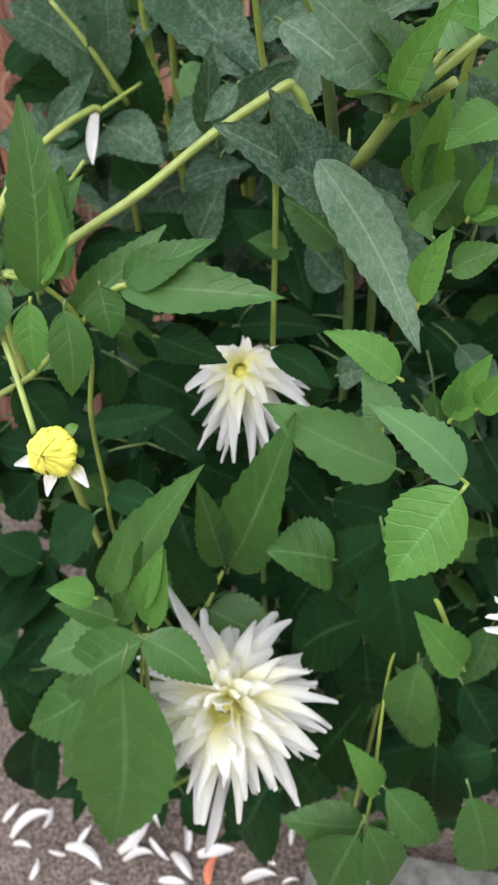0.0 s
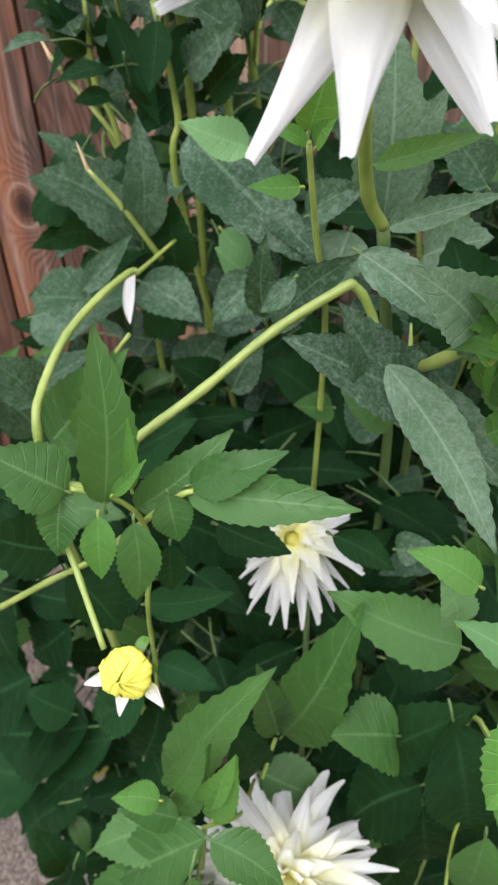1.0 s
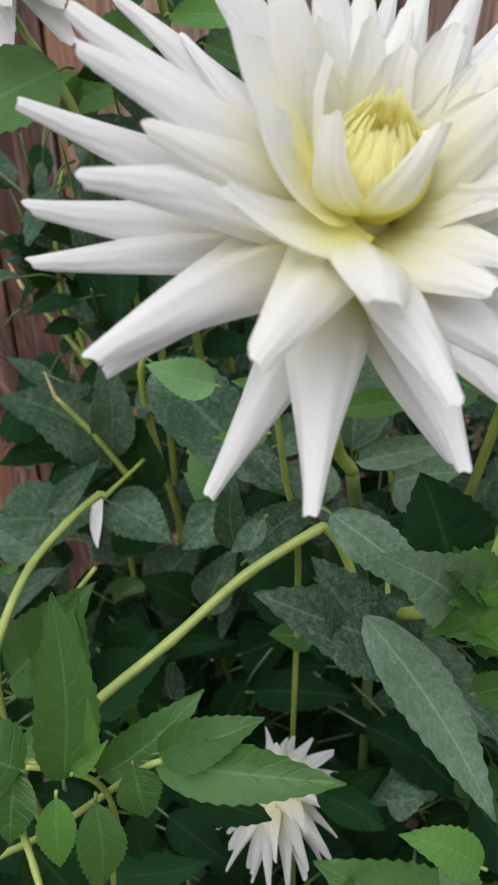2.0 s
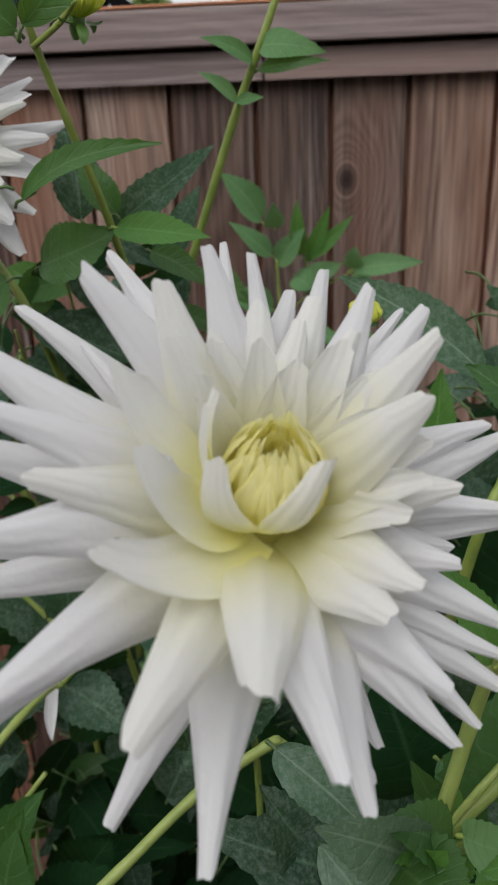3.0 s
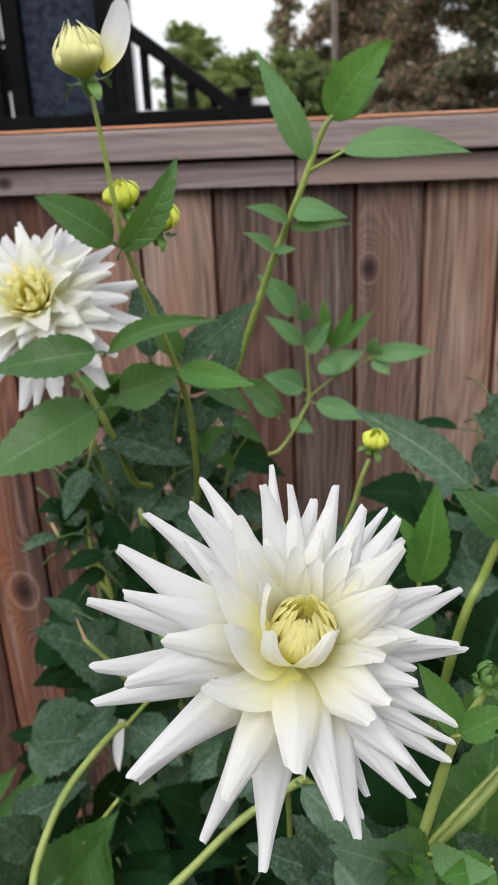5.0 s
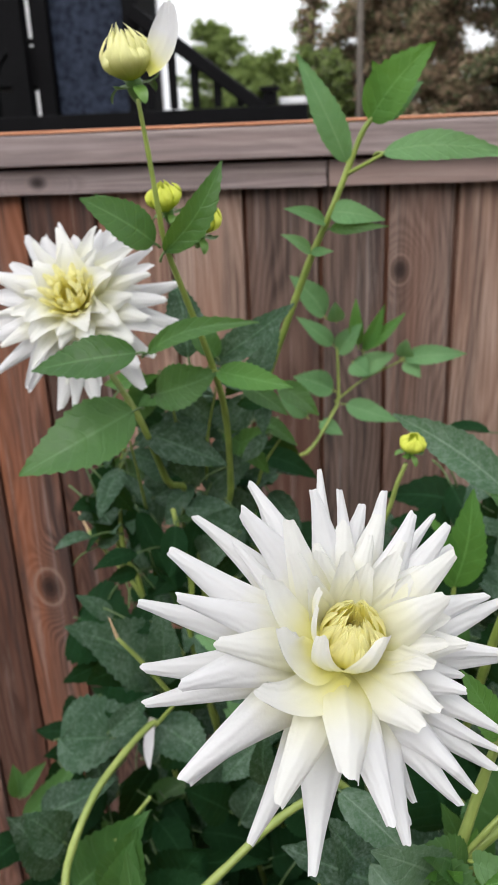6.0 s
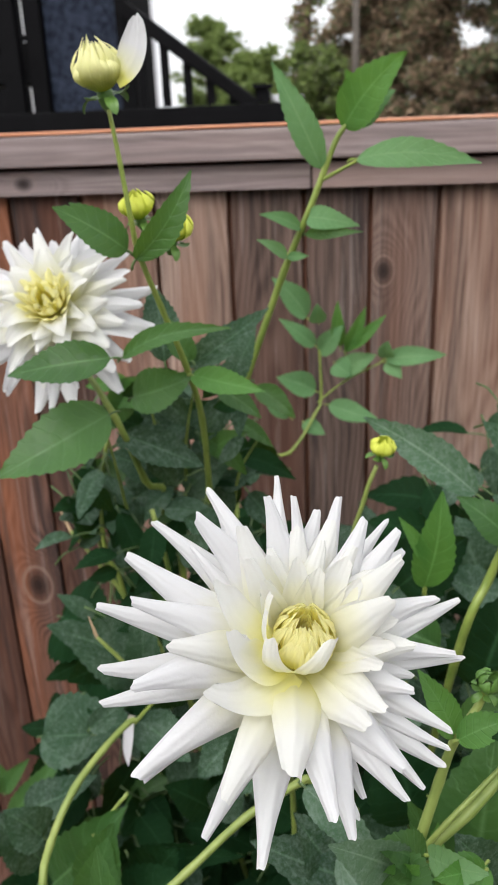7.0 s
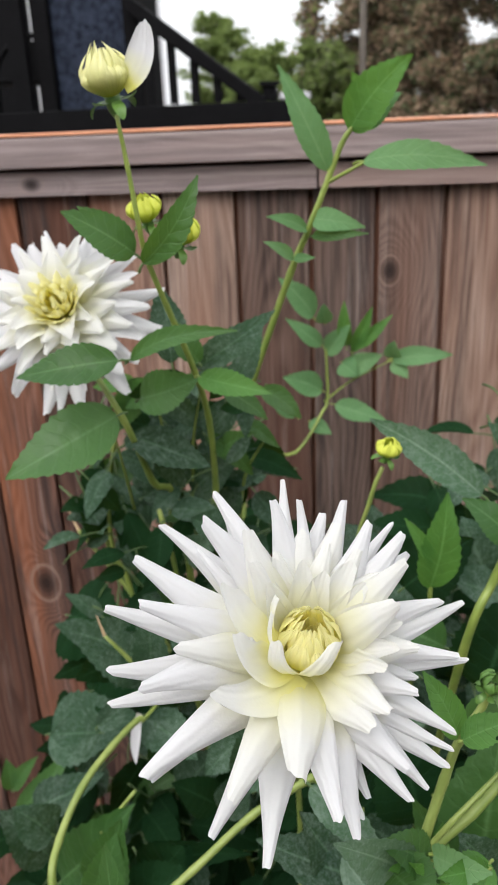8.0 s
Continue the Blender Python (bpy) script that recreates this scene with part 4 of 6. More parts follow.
leaf(back, (0.004, 1.000, 1.462), (0.040, 1.000, 1.482), (0.13, -0.75, 0.65), 0.023, "mildew", 0.15, 0.34, 0.004)
leaf(back, (0.005, 0.900, 1.627), (-0.016, 0.900, 1.666), (0.19, -0.83, 0.53), 0.022, "mid", 0.15, 0.34, 0.004)
leaf(back, (-0.051, 0.975, 1.582), (-0.011, 0.949, 1.579), (0.20, -0.80, 0.57), 0.014, "mildew", 0.15, 0.34, 0.005)
leaf(back, (-0.055, 0.959, 1.517), (-0.013, 0.932, 1.515), (0.20, -0.75, 0.63), 0.014, "mid", 0.15, 0.34, 0.005)
leaf(back, (0.023, 0.963, 1.572), (-0.003, 0.938, 1.535), (0.15, -0.78, 0.60), 0.027, "mildew", 0.15, 0.34, 0.005)
leaf(back, (0.026, 0.974, 1.545), (0.065, 0.947, 1.532), (0.11, -0.78, 0.61), 0.016, "mid", 0.15, 0.34, 0.005)
leaf(back, (0.030, 0.961, 1.602), (-0.004, 0.963, 1.571), (0.15, -0.81, 0.57), 0.020, "dark", 0.15, 0.34, 0.005)
leaf(back, (-0.001, 0.943, 1.542), (0.041, 0.951, 1.499), (0.14, -0.77, 0.63), 0.022, "mid", 0.15, 0.34, 0.006)
leaf(back, (-0.031, 1.018, 1.472), (0.035, 0.992, 1.471), (0.14, -0.75, 0.64), 0.023, "dark", 0.15, 0.34, 0.007)
leaf(back, (-0.063, 1.025, 1.522), (-0.027, 1.031, 1.478), (0.19, -0.77, 0.62), 0.028, "mildew", 0.15, 0.34, 0.006)
leaf(back, (0.003, 1.002, 1.544), (-0.036, 1.000, 1.533), (0.17, -0.78, 0.60), 0.019, "mildew", 0.15, 0.34, 0.004)
leaf(back, (-0.110, 1.045, 1.449), (-0.182, 1.055, 1.447), (0.27, -0.73, 0.64), 0.035, "mid", 0.15, 0.34, 0.007)
leaf(back, (-0.050, 1.011, 1.562), (-0.123, 1.018, 1.545), (0.24, -0.78, 0.58), 0.031, "fresh", 0.15, 0.34, 0.008)
leaf(back, (-0.052, 0.939, 1.541), (-0.026, 0.949, 1.483), (0.20, -0.75, 0.63), 0.027, "mildew", 0.15, 0.34, 0.006)
leaf(back, (-0.040, 1.033, 1.517), (-0.093, 1.034, 1.525), (0.21, -0.77, 0.60), 0.025, "mildew", 0.15, 0.34, 0.005)
leaf(back, (-0.081, 1.023, 1.573), (-0.111, 1.011, 1.518), (0.25, -0.78, 0.58), 0.033, "mid", 0.15, 0.34, 0.006)
leaf(back, (-0.052, 0.937, 1.448), (-0.055, 0.908, 1.407), (0.21, -0.69, 0.69), 0.026, "dark", 0.15, 0.34, 0.005)
leaf(back, (-0.065, 0.989, 1.521), (-0.017, 0.982, 1.501), (0.19, -0.76, 0.62), 0.023, "mildew", 0.15, 0.34, 0.005)
leaf(back, (-0.012, 0.956, 1.600), (0.026, 0.931, 1.587), (0.16, -0.81, 0.57), 0.015, "mildew", 0.15, 0.34, 0.005)
leaf(back, (-0.048, 0.964, 1.453), (0.011, 0.948, 1.454), (0.17, -0.72, 0.67), 0.027, "mildew", 0.15, 0.34, 0.006)
leaf(back, (-0.012, 0.950, 1.592), (-0.076, 0.946, 1.582), (0.22, -0.79, 0.57), 0.031, "dark", 0.15, 0.34, 0.006)
leaf(back, (0.007, 1.034, 1.466), (-0.003, 1.033, 1.407), (0.14, -0.74, 0.66), 0.029, "dark", 0.15, 0.34, 0.006)
leaf(back, (0.030, 1.056, 1.560), (-0.024, 1.030, 1.573), (0.15, -0.81, 0.57), 0.022, "mildew", 0.15, 0.34, 0.006)
leaf(back, (0.004, 1.040, 1.532), (-0.058, 1.031, 1.522), (0.17, -0.78, 0.60), 0.027, "dark", 0.15, 0.34, 0.006)
leaf(back, (0.046, 0.920, 1.583), (0.014, 0.926, 1.577), (0.14, -0.80, 0.59), 0.015, "dark", 0.15, 0.34, 0.003)
leaf(back, (0.017, 1.043, 1.479), (0.079, 1.017, 1.467), (0.10, -0.76, 0.64), 0.025, "dark", 0.15, 0.34, 0.007)
leaf(back, (0.041, 0.931, 1.546), (0.014, 0.931, 1.518), (0.13, -0.77, 0.63), 0.015, "mildew", 0.15, 0.34, 0.004)
leaf(back, (-0.098, 1.043, 1.564), (-0.150, 1.050, 1.555), (0.27, -0.78, 0.56), 0.020, "fresh", 0.15, 0.34, 0.005)
leaf(back, (-0.043, 1.057, 1.537), (-0.014, 1.051, 1.485), (0.17, -0.78, 0.60), 0.032, "mildew", 0.15, 0.34, 0.006)
leaf(back, (-0.097, 1.044, 1.464), (-0.098, 1.023, 1.421), (0.23, -0.73, 0.65), 0.027, "mildew", 0.15, 0.34, 0.005)
leaf(back, (-0.017, 1.009, 1.421), (-0.069, 0.997, 1.424), (0.18, -0.72, 0.67), 0.021, "mid", 0.15, 0.34, 0.005)
leaf(back, (0.036, 0.941, 1.583), (0.040, 0.915, 1.553), (0.13, -0.79, 0.60), 0.018, "mildew", 0.15, 0.34, 0.004)
stem(back, [(-0.066, 1.020, 1.403), (-0.055, 0.990, 1.504), (-0.054, 0.960, 1.581)], 0.0026, 0.0012, STEM)
stem(back, [(-0.038, 1.020, 1.390), (-0.028, 0.990, 1.504), (-0.009, 0.960, 1.581)], 0.0026, 0.0012, STEM)
stem(back, [(0.010, 1.020, 1.398), (0.025, 0.990, 1.480), (0.053, 0.960, 1.536)], 0.0026, 0.0012, STEM)
stem(back, [(-0.100, 1.020, 1.380), (-0.100, 0.990, 1.471), (-0.098, 0.960, 1.534)], 0.0026, 0.0012, STEM)
stem(back, [(0.000, 1.120, 0.300), (0.020, 1.080, 1.100), (-0.005, 1.060, 1.475), (0.028, 1.050, 1.563), (0.071, 1.040, 1.676), (0.093, 1.030, 1.725), (0.109, 1.030, 1.764), (0.121, 1.030, 1.793), (0.130, 1.030, 1.806)], 0.0055, 0.0028, STEM)
stem(back, [(0.109, 1.030, 1.760), (0.124, 1.020, 1.768), (0.141, 1.010, 1.777)], 0.0024, 0.0018, STEM)
leaf(back, (0.108, 1.030, 1.770), (0.069, 1.010, 1.858), (0.07, -0.94, 0.34), 0.027, "pale", 0.15, 0.34, 0.01)
leaf(back, (0.128, 1.030, 1.804), (0.176, 0.990, 1.860), (-0.01, -0.95, 0.32), 0.040, "fresh", 0.1, 0.25, 0.008)
leaf(back, (0.136, 1.040, 1.809), (0.170, 1.020, 1.832), (-0.01, -0.94, 0.33), 0.033, "pale", 0.15, 0.34, 0.005)
leaf(back, (0.140, 1.010, 1.778), (0.235, 0.960, 1.780), (-0.05, -0.92, 0.38), 0.025, "pale", 0.2, 0.1, 0.011)
leaf(back, (0.137, 1.030, 1.834), (0.130, 1.020, 1.850), (0.02, -0.95, 0.31), 0.011, "fresh", 0.15, 0.34, 0.002)
leaf(back, (0.094, 1.030, 1.727), (0.133, 1.000, 1.730), (0.04, -0.90, 0.43), 0.022, "pale", 0.5, 0.18, 0.005)
leaf(back, (0.089, 1.030, 1.717), (0.057, 1.000, 1.735), (0.09, -0.90, 0.43), 0.014, "pale", 0.15, 0.34, 0.005)
leaf(back, (0.093, 1.030, 1.712), (0.137, 1.000, 1.722), (0.04, -0.90, 0.44), 0.012, "mid", 0.4, 0.18, 0.005)
leaf(back, (0.075, 1.030, 1.691), (0.054, 1.000, 1.712), (0.10, -0.88, 0.46), 0.013, "pale", 0.15, 0.34, 0.004)
leaf(back, (0.075, 1.030, 1.691), (0.095, 1.020, 1.694), (0.07, -0.88, 0.46), 0.009, "pale", 0.15, 0.34, 0.002)
stem(back, [(0.020, 1.100, 1.000), (-0.020, 1.250, 1.351), (0.047, 1.300, 1.373), (0.082, 1.330, 1.421), (0.090, 1.340, 1.443), (0.088, 1.340, 1.518)], 0.0035, 0.002, STEM)
stem(back, [(0.085, 1.340, 1.435), (0.125, 1.340, 1.468), (0.179, 1.340, 1.497)], 0.0018, 0.0014, STEM)
leaf(back, (0.179, 1.340, 1.499), (0.256, 1.320, 1.513), (-0.05, -0.83, 0.55), 0.028, "pale", 0.15, 0.34, 0.008)
leaf(back, (0.179, 1.340, 1.501), (0.180, 1.320, 1.527), (-0.03, -0.84, 0.55), 0.024, "pale", 0.15, 0.34, 0.003)
leaf(back, (0.179, 1.340, 1.493), (0.200, 1.320, 1.479), (-0.03, -0.83, 0.56), 0.022, "pale", 0.15, 0.34, 0.003)
leaf(back, (0.071, 1.340, 1.558), (0.030, 1.320, 1.615), (0.08, -0.86, 0.50), 0.034, "pale", 0.15, 0.34, 0.007)
leaf(back, (0.087, 1.340, 1.550), (0.087, 1.320, 1.578), (0.05, -0.86, 0.51), 0.023, "pale", 0.15, 0.34, 0.003)
leaf(back, (0.082, 1.340, 1.518), (0.038, 1.320, 1.561), (0.07, -0.85, 0.53), 0.025, "pale", 0.15, 0.34, 0.007)
leaf(back, (0.090, 1.340, 1.506), (0.119, 1.320, 1.550), (0.03, -0.84, 0.54), 0.028, "pale", 0.15, 0.34, 0.006)
leaf(back, (0.117, 1.340, 1.517), (0.114, 1.320, 1.581), (0.02, -0.85, 0.52), 0.019, "fresh", 0.15, 0.34, 0.007)
leaf(back, (0.125, 1.340, 1.509), (0.148, 1.320, 1.573), (0.01, -0.85, 0.53), 0.019, "fresh", 0.15, 0.34, 0.007)
leaf(back, (0.125, 1.340, 1.513), (0.174, 1.320, 1.565), (-0.00, -0.85, 0.53), 0.019, "fresh", 0.15, 0.34, 0.007)
leaf(back, (0.117, 1.340, 1.477), (0.162, 1.320, 1.511), (0.01, -0.83, 0.56), 0.030, "pale", 0.15, 0.34, 0.006)
leaf(back, (0.082, 1.340, 1.452), (0.032, 1.320, 1.479), (0.07, -0.82, 0.57), 0.035, "pale", 0.15, 0.34, 0.006)
leaf(back, (0.101, 1.340, 1.431), (0.173, 1.320, 1.417), (0.01, -0.80, 0.60), 0.032, "pale", 0.15, 0.34, 0.008)
leaf(back, (0.065, 1.340, 1.405), (0.096, 1.320, 1.395), (0.05, -0.79, 0.61), 0.024, "pale", 0.15, 0.34, 0.004)
leaf(back, (0.045, 1.340, 1.413), (0.008, 1.320, 1.467), (0.09, -0.81, 0.59), 0.029, "pale", 0.15, 0.34, 0.007)
leaf(back, (0.110, 1.340, 1.493), (0.132, 1.320, 1.483), (0.02, -0.83, 0.56), 0.032, "pale", 0.15, 0.34, 0.003)
stem(back, [(-0.054, 0.990, 1.221), (-0.095, 1.000, 1.297), (-0.122, 1.000, 1.341), (-0.173, 1.020, 1.393)], 0.0038, 0.0026, STEM_YELLOW)
stem(back, [(-0.173, 1.020, 1.392), (-0.188, 1.034, 1.410)], 0.0026, 0.0008, DRY, "dry bleached stem end")
stem(back, [(-0.056, 0.900, 1.267), (-0.080, 0.888, 1.318), (-0.105, 0.885, 1.352)], 0.0035, 0.0022, STEM_YELLOW)
stem(back, [(-0.105, 0.885, 1.352), (-0.112, 0.888, 1.373)], 0.0022, 0.0006, DRY, "dry bleached stem end")
stem(back, [(-0.152, 1.030, 1.438), (-0.140, 1.030, 1.344), (-0.109, 1.020, 1.290)], 0.003, 0.0035, STEM)
stem(back, [(-0.130, 1.050, 1.491), (-0.149, 1.050, 1.406), (-0.144, 1.050, 1.332)], 0.003, 0.003, STEM)
stem(low, [(-0.050, 0.780, 0.300), (-0.085, 0.710, 0.950), (-0.100, 0.690, 1.150), (-0.105, 0.700, 1.237), (-0.108, 0.730, 1.253), (-0.099, 0.770, 1.273), (-0.083, 0.810, 1.283), (-0.068, 0.845, 1.285), (-0.063, 0.850, 1.282)], 0.0048, 0.0036, STEM_YELLOW)
stem(low, [(-0.063, 0.850, 1.282), (-0.042, 0.900, 1.286)], 0.0025, 0.002, STEM)
tagged(part("caught_petal", petal_blade(bmesh.new(), (-0.072, 0.865, 1.276), (-0.075, 0.845, 1.260), (-0.069, 0.832, 1.243), (0.3, -0.9, 0.2), 0.0105, 0.8, 1, 0.1, 7), PETAL_OLD), "fallen white petal caught hanging on a stem", "petal", "fallen petals")
leaf(low, (-0.014, 0.585, 1.295), (-0.010, 0.600, 1.398), (0.27, -0.60, 0.75), 0.032, "mid", 0.15, 0.34, 0.01)
leaf(low, (0.031, 0.600, 1.292), (0.125, 0.580, 1.315), (0.11, -0.58, 0.81), 0.030, "mid", 0.15, 0.34, 0.01)
leaf(low, (0.031, 0.605, 1.294), (0.084, 0.600, 1.331), (0.14, -0.60, 0.79), 0.026, "mid", 0.15, 0.34, 0.006)
leaf(low, (-0.005, 0.610, 1.264), (0.050, 0.620, 1.323), (0.19, -0.58, 0.79), 0.027, "mid", 0.15, 0.34, 0.008)
leaf(low, (0.020, 0.595, 1.295), (0.027, 0.585, 1.265), (0.19, -0.55, 0.82), 0.024, "mid", 0.15, 0.34, 0.003)
leaf(low, (-0.036, 0.580, 1.303), (-0.037, 0.560, 1.272), (0.29, -0.51, 0.81), 0.024, "mid", 0.15, 0.34, 0.004)
leaf(low, (-0.015, 0.575, 1.293), (-0.014, 0.560, 1.254), (0.25, -0.51, 0.82), 0.020, "fresh", 0.15, 0.34, 0.004)
leaf(low, (0.005, 0.575, 1.291), (0.005, 0.560, 1.235), (0.22, -0.50, 0.84), 0.025, "mid", 0.15, 0.34, 0.006)
leaf(low, (0.010, 0.620, 1.221), (0.011, 0.610, 1.183), (0.18, -0.50, 0.85), 0.021, "dark", 0.15, 0.34, 0.004)
leaf(low, (-0.033, 0.580, 1.306), (-0.066, 0.570, 1.340), (0.32, -0.55, 0.77), 0.039, "mid", 0.15, 0.34, 0.005)
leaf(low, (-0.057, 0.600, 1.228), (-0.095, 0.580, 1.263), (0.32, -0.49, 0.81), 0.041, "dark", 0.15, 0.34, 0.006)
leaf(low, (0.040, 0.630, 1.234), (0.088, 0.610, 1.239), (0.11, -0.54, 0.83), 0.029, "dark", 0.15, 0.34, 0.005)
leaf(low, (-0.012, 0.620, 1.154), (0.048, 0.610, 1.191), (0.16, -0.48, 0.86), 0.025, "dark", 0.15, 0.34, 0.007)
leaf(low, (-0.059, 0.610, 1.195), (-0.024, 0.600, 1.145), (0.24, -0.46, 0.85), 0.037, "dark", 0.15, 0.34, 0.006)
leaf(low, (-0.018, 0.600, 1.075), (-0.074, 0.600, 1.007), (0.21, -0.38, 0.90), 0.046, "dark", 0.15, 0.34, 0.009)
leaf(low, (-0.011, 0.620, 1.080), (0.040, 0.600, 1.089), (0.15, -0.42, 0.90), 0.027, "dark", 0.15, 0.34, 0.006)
leaf(low, (0.016, 0.540, 1.041), (0.078, 0.530, 1.211), (0.12, -0.37, 0.92), 0.041, "mid", 0.15, 0.34, 0.018)
leaf(low, (0.089, 0.600, 1.033), (0.128, 0.580, 1.212), (0.04, -0.43, 0.90), 0.052, "mid", 0.15, 0.34, 0.018)
leaf(low, (0.084, 0.600, 1.035), (0.076, 0.580, 1.140), (0.07, -0.41, 0.91), 0.031, "mid", 0.15, 0.34, 0.011)
leaf(low, (0.170, 0.580, 1.088), (0.128, 0.560, 1.117), (-0.01, -0.40, 0.92), 0.054, "mid", 0.15, 0.34, 0.005)
leaf(low, (0.163, 0.590, 1.043), (0.208, 0.570, 1.147), (-0.06, -0.40, 0.91), 0.045, "dark", 0.15, 0.34, 0.012)
leaf(low, (0.072, 0.580, 1.007), (0.055, 0.570, 1.097), (0.09, -0.37, 0.92), 0.034, "dark", 0.15, 0.34, 0.009)
leaf(low, (0.070, 0.600, 0.963), (0.134, 0.590, 0.950), (0.04, -0.35, 0.94), 0.049, "mid", 0.15, 0.34, 0.007)
leaf(low, (0.204, 0.610, 1.160), (0.119, 0.600, 1.216), (-0.03, -0.49, 0.87), 0.044, "mid", 0.15, 0.34, 0.01)
leaf(low, (0.194, 0.570, 1.274), (0.156, 0.560, 1.308), (-0.06, -0.54, 0.84), 0.022, "fresh", 0.15, 0.34, 0.005)
leaf(low, (0.237, 0.550, 1.222), (0.185, 0.540, 1.279), (-0.12, -0.48, 0.87), 0.028, "pale", 0.15, 0.34, 0.008)
leaf(low, (0.190, 0.580, 1.225), (0.177, 0.570, 1.272), (-0.07, -0.51, 0.86), 0.024, "pale", 0.15, 0.34, 0.005)
leaf(low, (0.229, 0.500, 1.265), (0.200, 0.475, 1.218), (-0.13, -0.40, 0.91), 0.040, "fresh", 0.1, 0.35, 0.006)
leaf(low, (0.203, 0.575, 1.126), (0.242, 0.555, 0.966), (-0.10, -0.36, 0.93), 0.061, "dark", 0.15, 0.34, 0.017)
leaf(low, (0.197, 0.585, 1.008), (0.140, 0.570, 0.953), (-0.03, -0.34, 0.94), 0.064, "dark", 0.15, 0.34, 0.008)
leaf(low, (0.204, 0.590, 0.964), (0.225, 0.580, 0.858), (-0.07, -0.32, 0.94), 0.051, "dark", 0.15, 0.34, 0.011)
leaf(low, (0.248, 0.560, 0.979), (0.256, 0.550, 0.854), (-0.11, -0.29, 0.95), 0.045, "mid", 0.15, 0.34, 0.013)
leaf(low, (0.271, 0.540, 1.036), (0.234, 0.530, 1.107), (-0.14, -0.34, 0.93), 0.030, "fresh", 0.15, 0.34, 0.008)
leaf(low, (0.031, 0.500, 1.095), (-0.000, 0.490, 1.120), (0.16, -0.32, 0.93), 0.022, "mid", 0.15, 0.34, 0.004)
leaf(low, (0.048, 0.500, 1.071), (-0.027, 0.490, 0.993), (0.15, -0.28, 0.95), 0.047, "mid", 0.15, 0.34, 0.011)
leaf(low, (0.055, 0.490, 1.094), (0.104, 0.475, 1.077), (0.08, -0.30, 0.95), 0.032, "mid", 0.15, 0.34, 0.005)
leaf(low, (0.035, 0.500, 0.963), (-0.072, 0.490, 0.806), (0.15, -0.23, 0.96), 0.060, "mid", 0.15, 0.34, 0.019)
leaf(low, (-0.140, 0.600, 0.670), (-0.197, 0.600, 0.373), (0.20, -0.22, 0.96), 0.070, "dark", 0.15, 0.34, 0.03)
leaf(low, (0.051, 0.510, 1.077), (0.068, 0.500, 1.169), (0.11, -0.34, 0.93), 0.019, "fresh", 0.15, 0.34, 0.009)
leaf(low, (0.023, 0.520, 1.057), (0.048, 0.510, 1.159), (0.14, -0.34, 0.93), 0.020, "mid", 0.15, 0.34, 0.011)
leaf(low, (0.194, 0.500, 1.403), (0.187, 0.490, 1.414), (-0.13, -0.60, 0.79), 0.013, "mid", 0.15, 0.34, 0.002)
leaf(low, (0.197, 0.550, 1.338), (0.203, 0.540, 1.382), (-0.13, -0.59, 0.79), 0.015, "fresh", 0.15, 0.34, 0.005)
# leaves deep in the bush, in the colour that carries the shade
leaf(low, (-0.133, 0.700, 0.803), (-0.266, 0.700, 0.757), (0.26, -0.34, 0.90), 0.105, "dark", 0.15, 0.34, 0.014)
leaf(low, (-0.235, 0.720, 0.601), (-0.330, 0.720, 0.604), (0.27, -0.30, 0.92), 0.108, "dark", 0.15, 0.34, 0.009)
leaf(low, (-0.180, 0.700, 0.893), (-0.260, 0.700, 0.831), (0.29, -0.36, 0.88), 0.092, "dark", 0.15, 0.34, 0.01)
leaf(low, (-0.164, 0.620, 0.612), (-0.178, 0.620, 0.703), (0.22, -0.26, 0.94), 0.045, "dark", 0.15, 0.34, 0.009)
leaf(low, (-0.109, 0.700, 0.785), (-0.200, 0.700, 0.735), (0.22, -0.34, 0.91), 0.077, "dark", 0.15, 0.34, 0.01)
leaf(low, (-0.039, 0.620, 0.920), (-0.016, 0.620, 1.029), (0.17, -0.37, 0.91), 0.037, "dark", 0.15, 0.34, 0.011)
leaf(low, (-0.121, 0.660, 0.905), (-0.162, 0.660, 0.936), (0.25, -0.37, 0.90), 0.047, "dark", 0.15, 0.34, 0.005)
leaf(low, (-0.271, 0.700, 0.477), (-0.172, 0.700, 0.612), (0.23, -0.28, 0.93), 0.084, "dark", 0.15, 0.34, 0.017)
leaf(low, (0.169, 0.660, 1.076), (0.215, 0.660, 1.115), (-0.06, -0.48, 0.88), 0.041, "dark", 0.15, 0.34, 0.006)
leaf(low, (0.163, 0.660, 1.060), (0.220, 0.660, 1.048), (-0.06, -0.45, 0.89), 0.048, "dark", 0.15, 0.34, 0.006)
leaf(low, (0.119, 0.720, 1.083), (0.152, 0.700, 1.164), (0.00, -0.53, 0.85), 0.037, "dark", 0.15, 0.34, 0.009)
leaf(low, (0.044, 0.470, 1.079), (0.018, 0.425, 0.841), (0.17, -0.25, 0.95), 0.074, "mid", 0.08, 0.2, 0.024)
leaf(low, (0.226, 0.500, 0.809), (0.153, 0.490, 0.823), (-0.01, -0.25, 0.97), 0.042, "mid", 0.15, 0.34, 0.007)
leaf(low, (0.229, 0.500, 0.891), (0.202, 0.490, 0.983), (-0.04, -0.29, 0.95), 0.023, "fresh", 0.15, 0.34, 0.01)
leaf(low, (0.236, 0.500, 0.897), (0.295, 0.490, 0.823), (-0.09, -0.26, 0.96), 0.038, "mid", 0.15, 0.34, 0.009)
leaf(low, (0.276, 0.550, 0.886), (0.316, 0.540, 0.693), (-0.11, -0.28, 0.95), 0.047, "dark", 0.15, 0.34, 0.02)
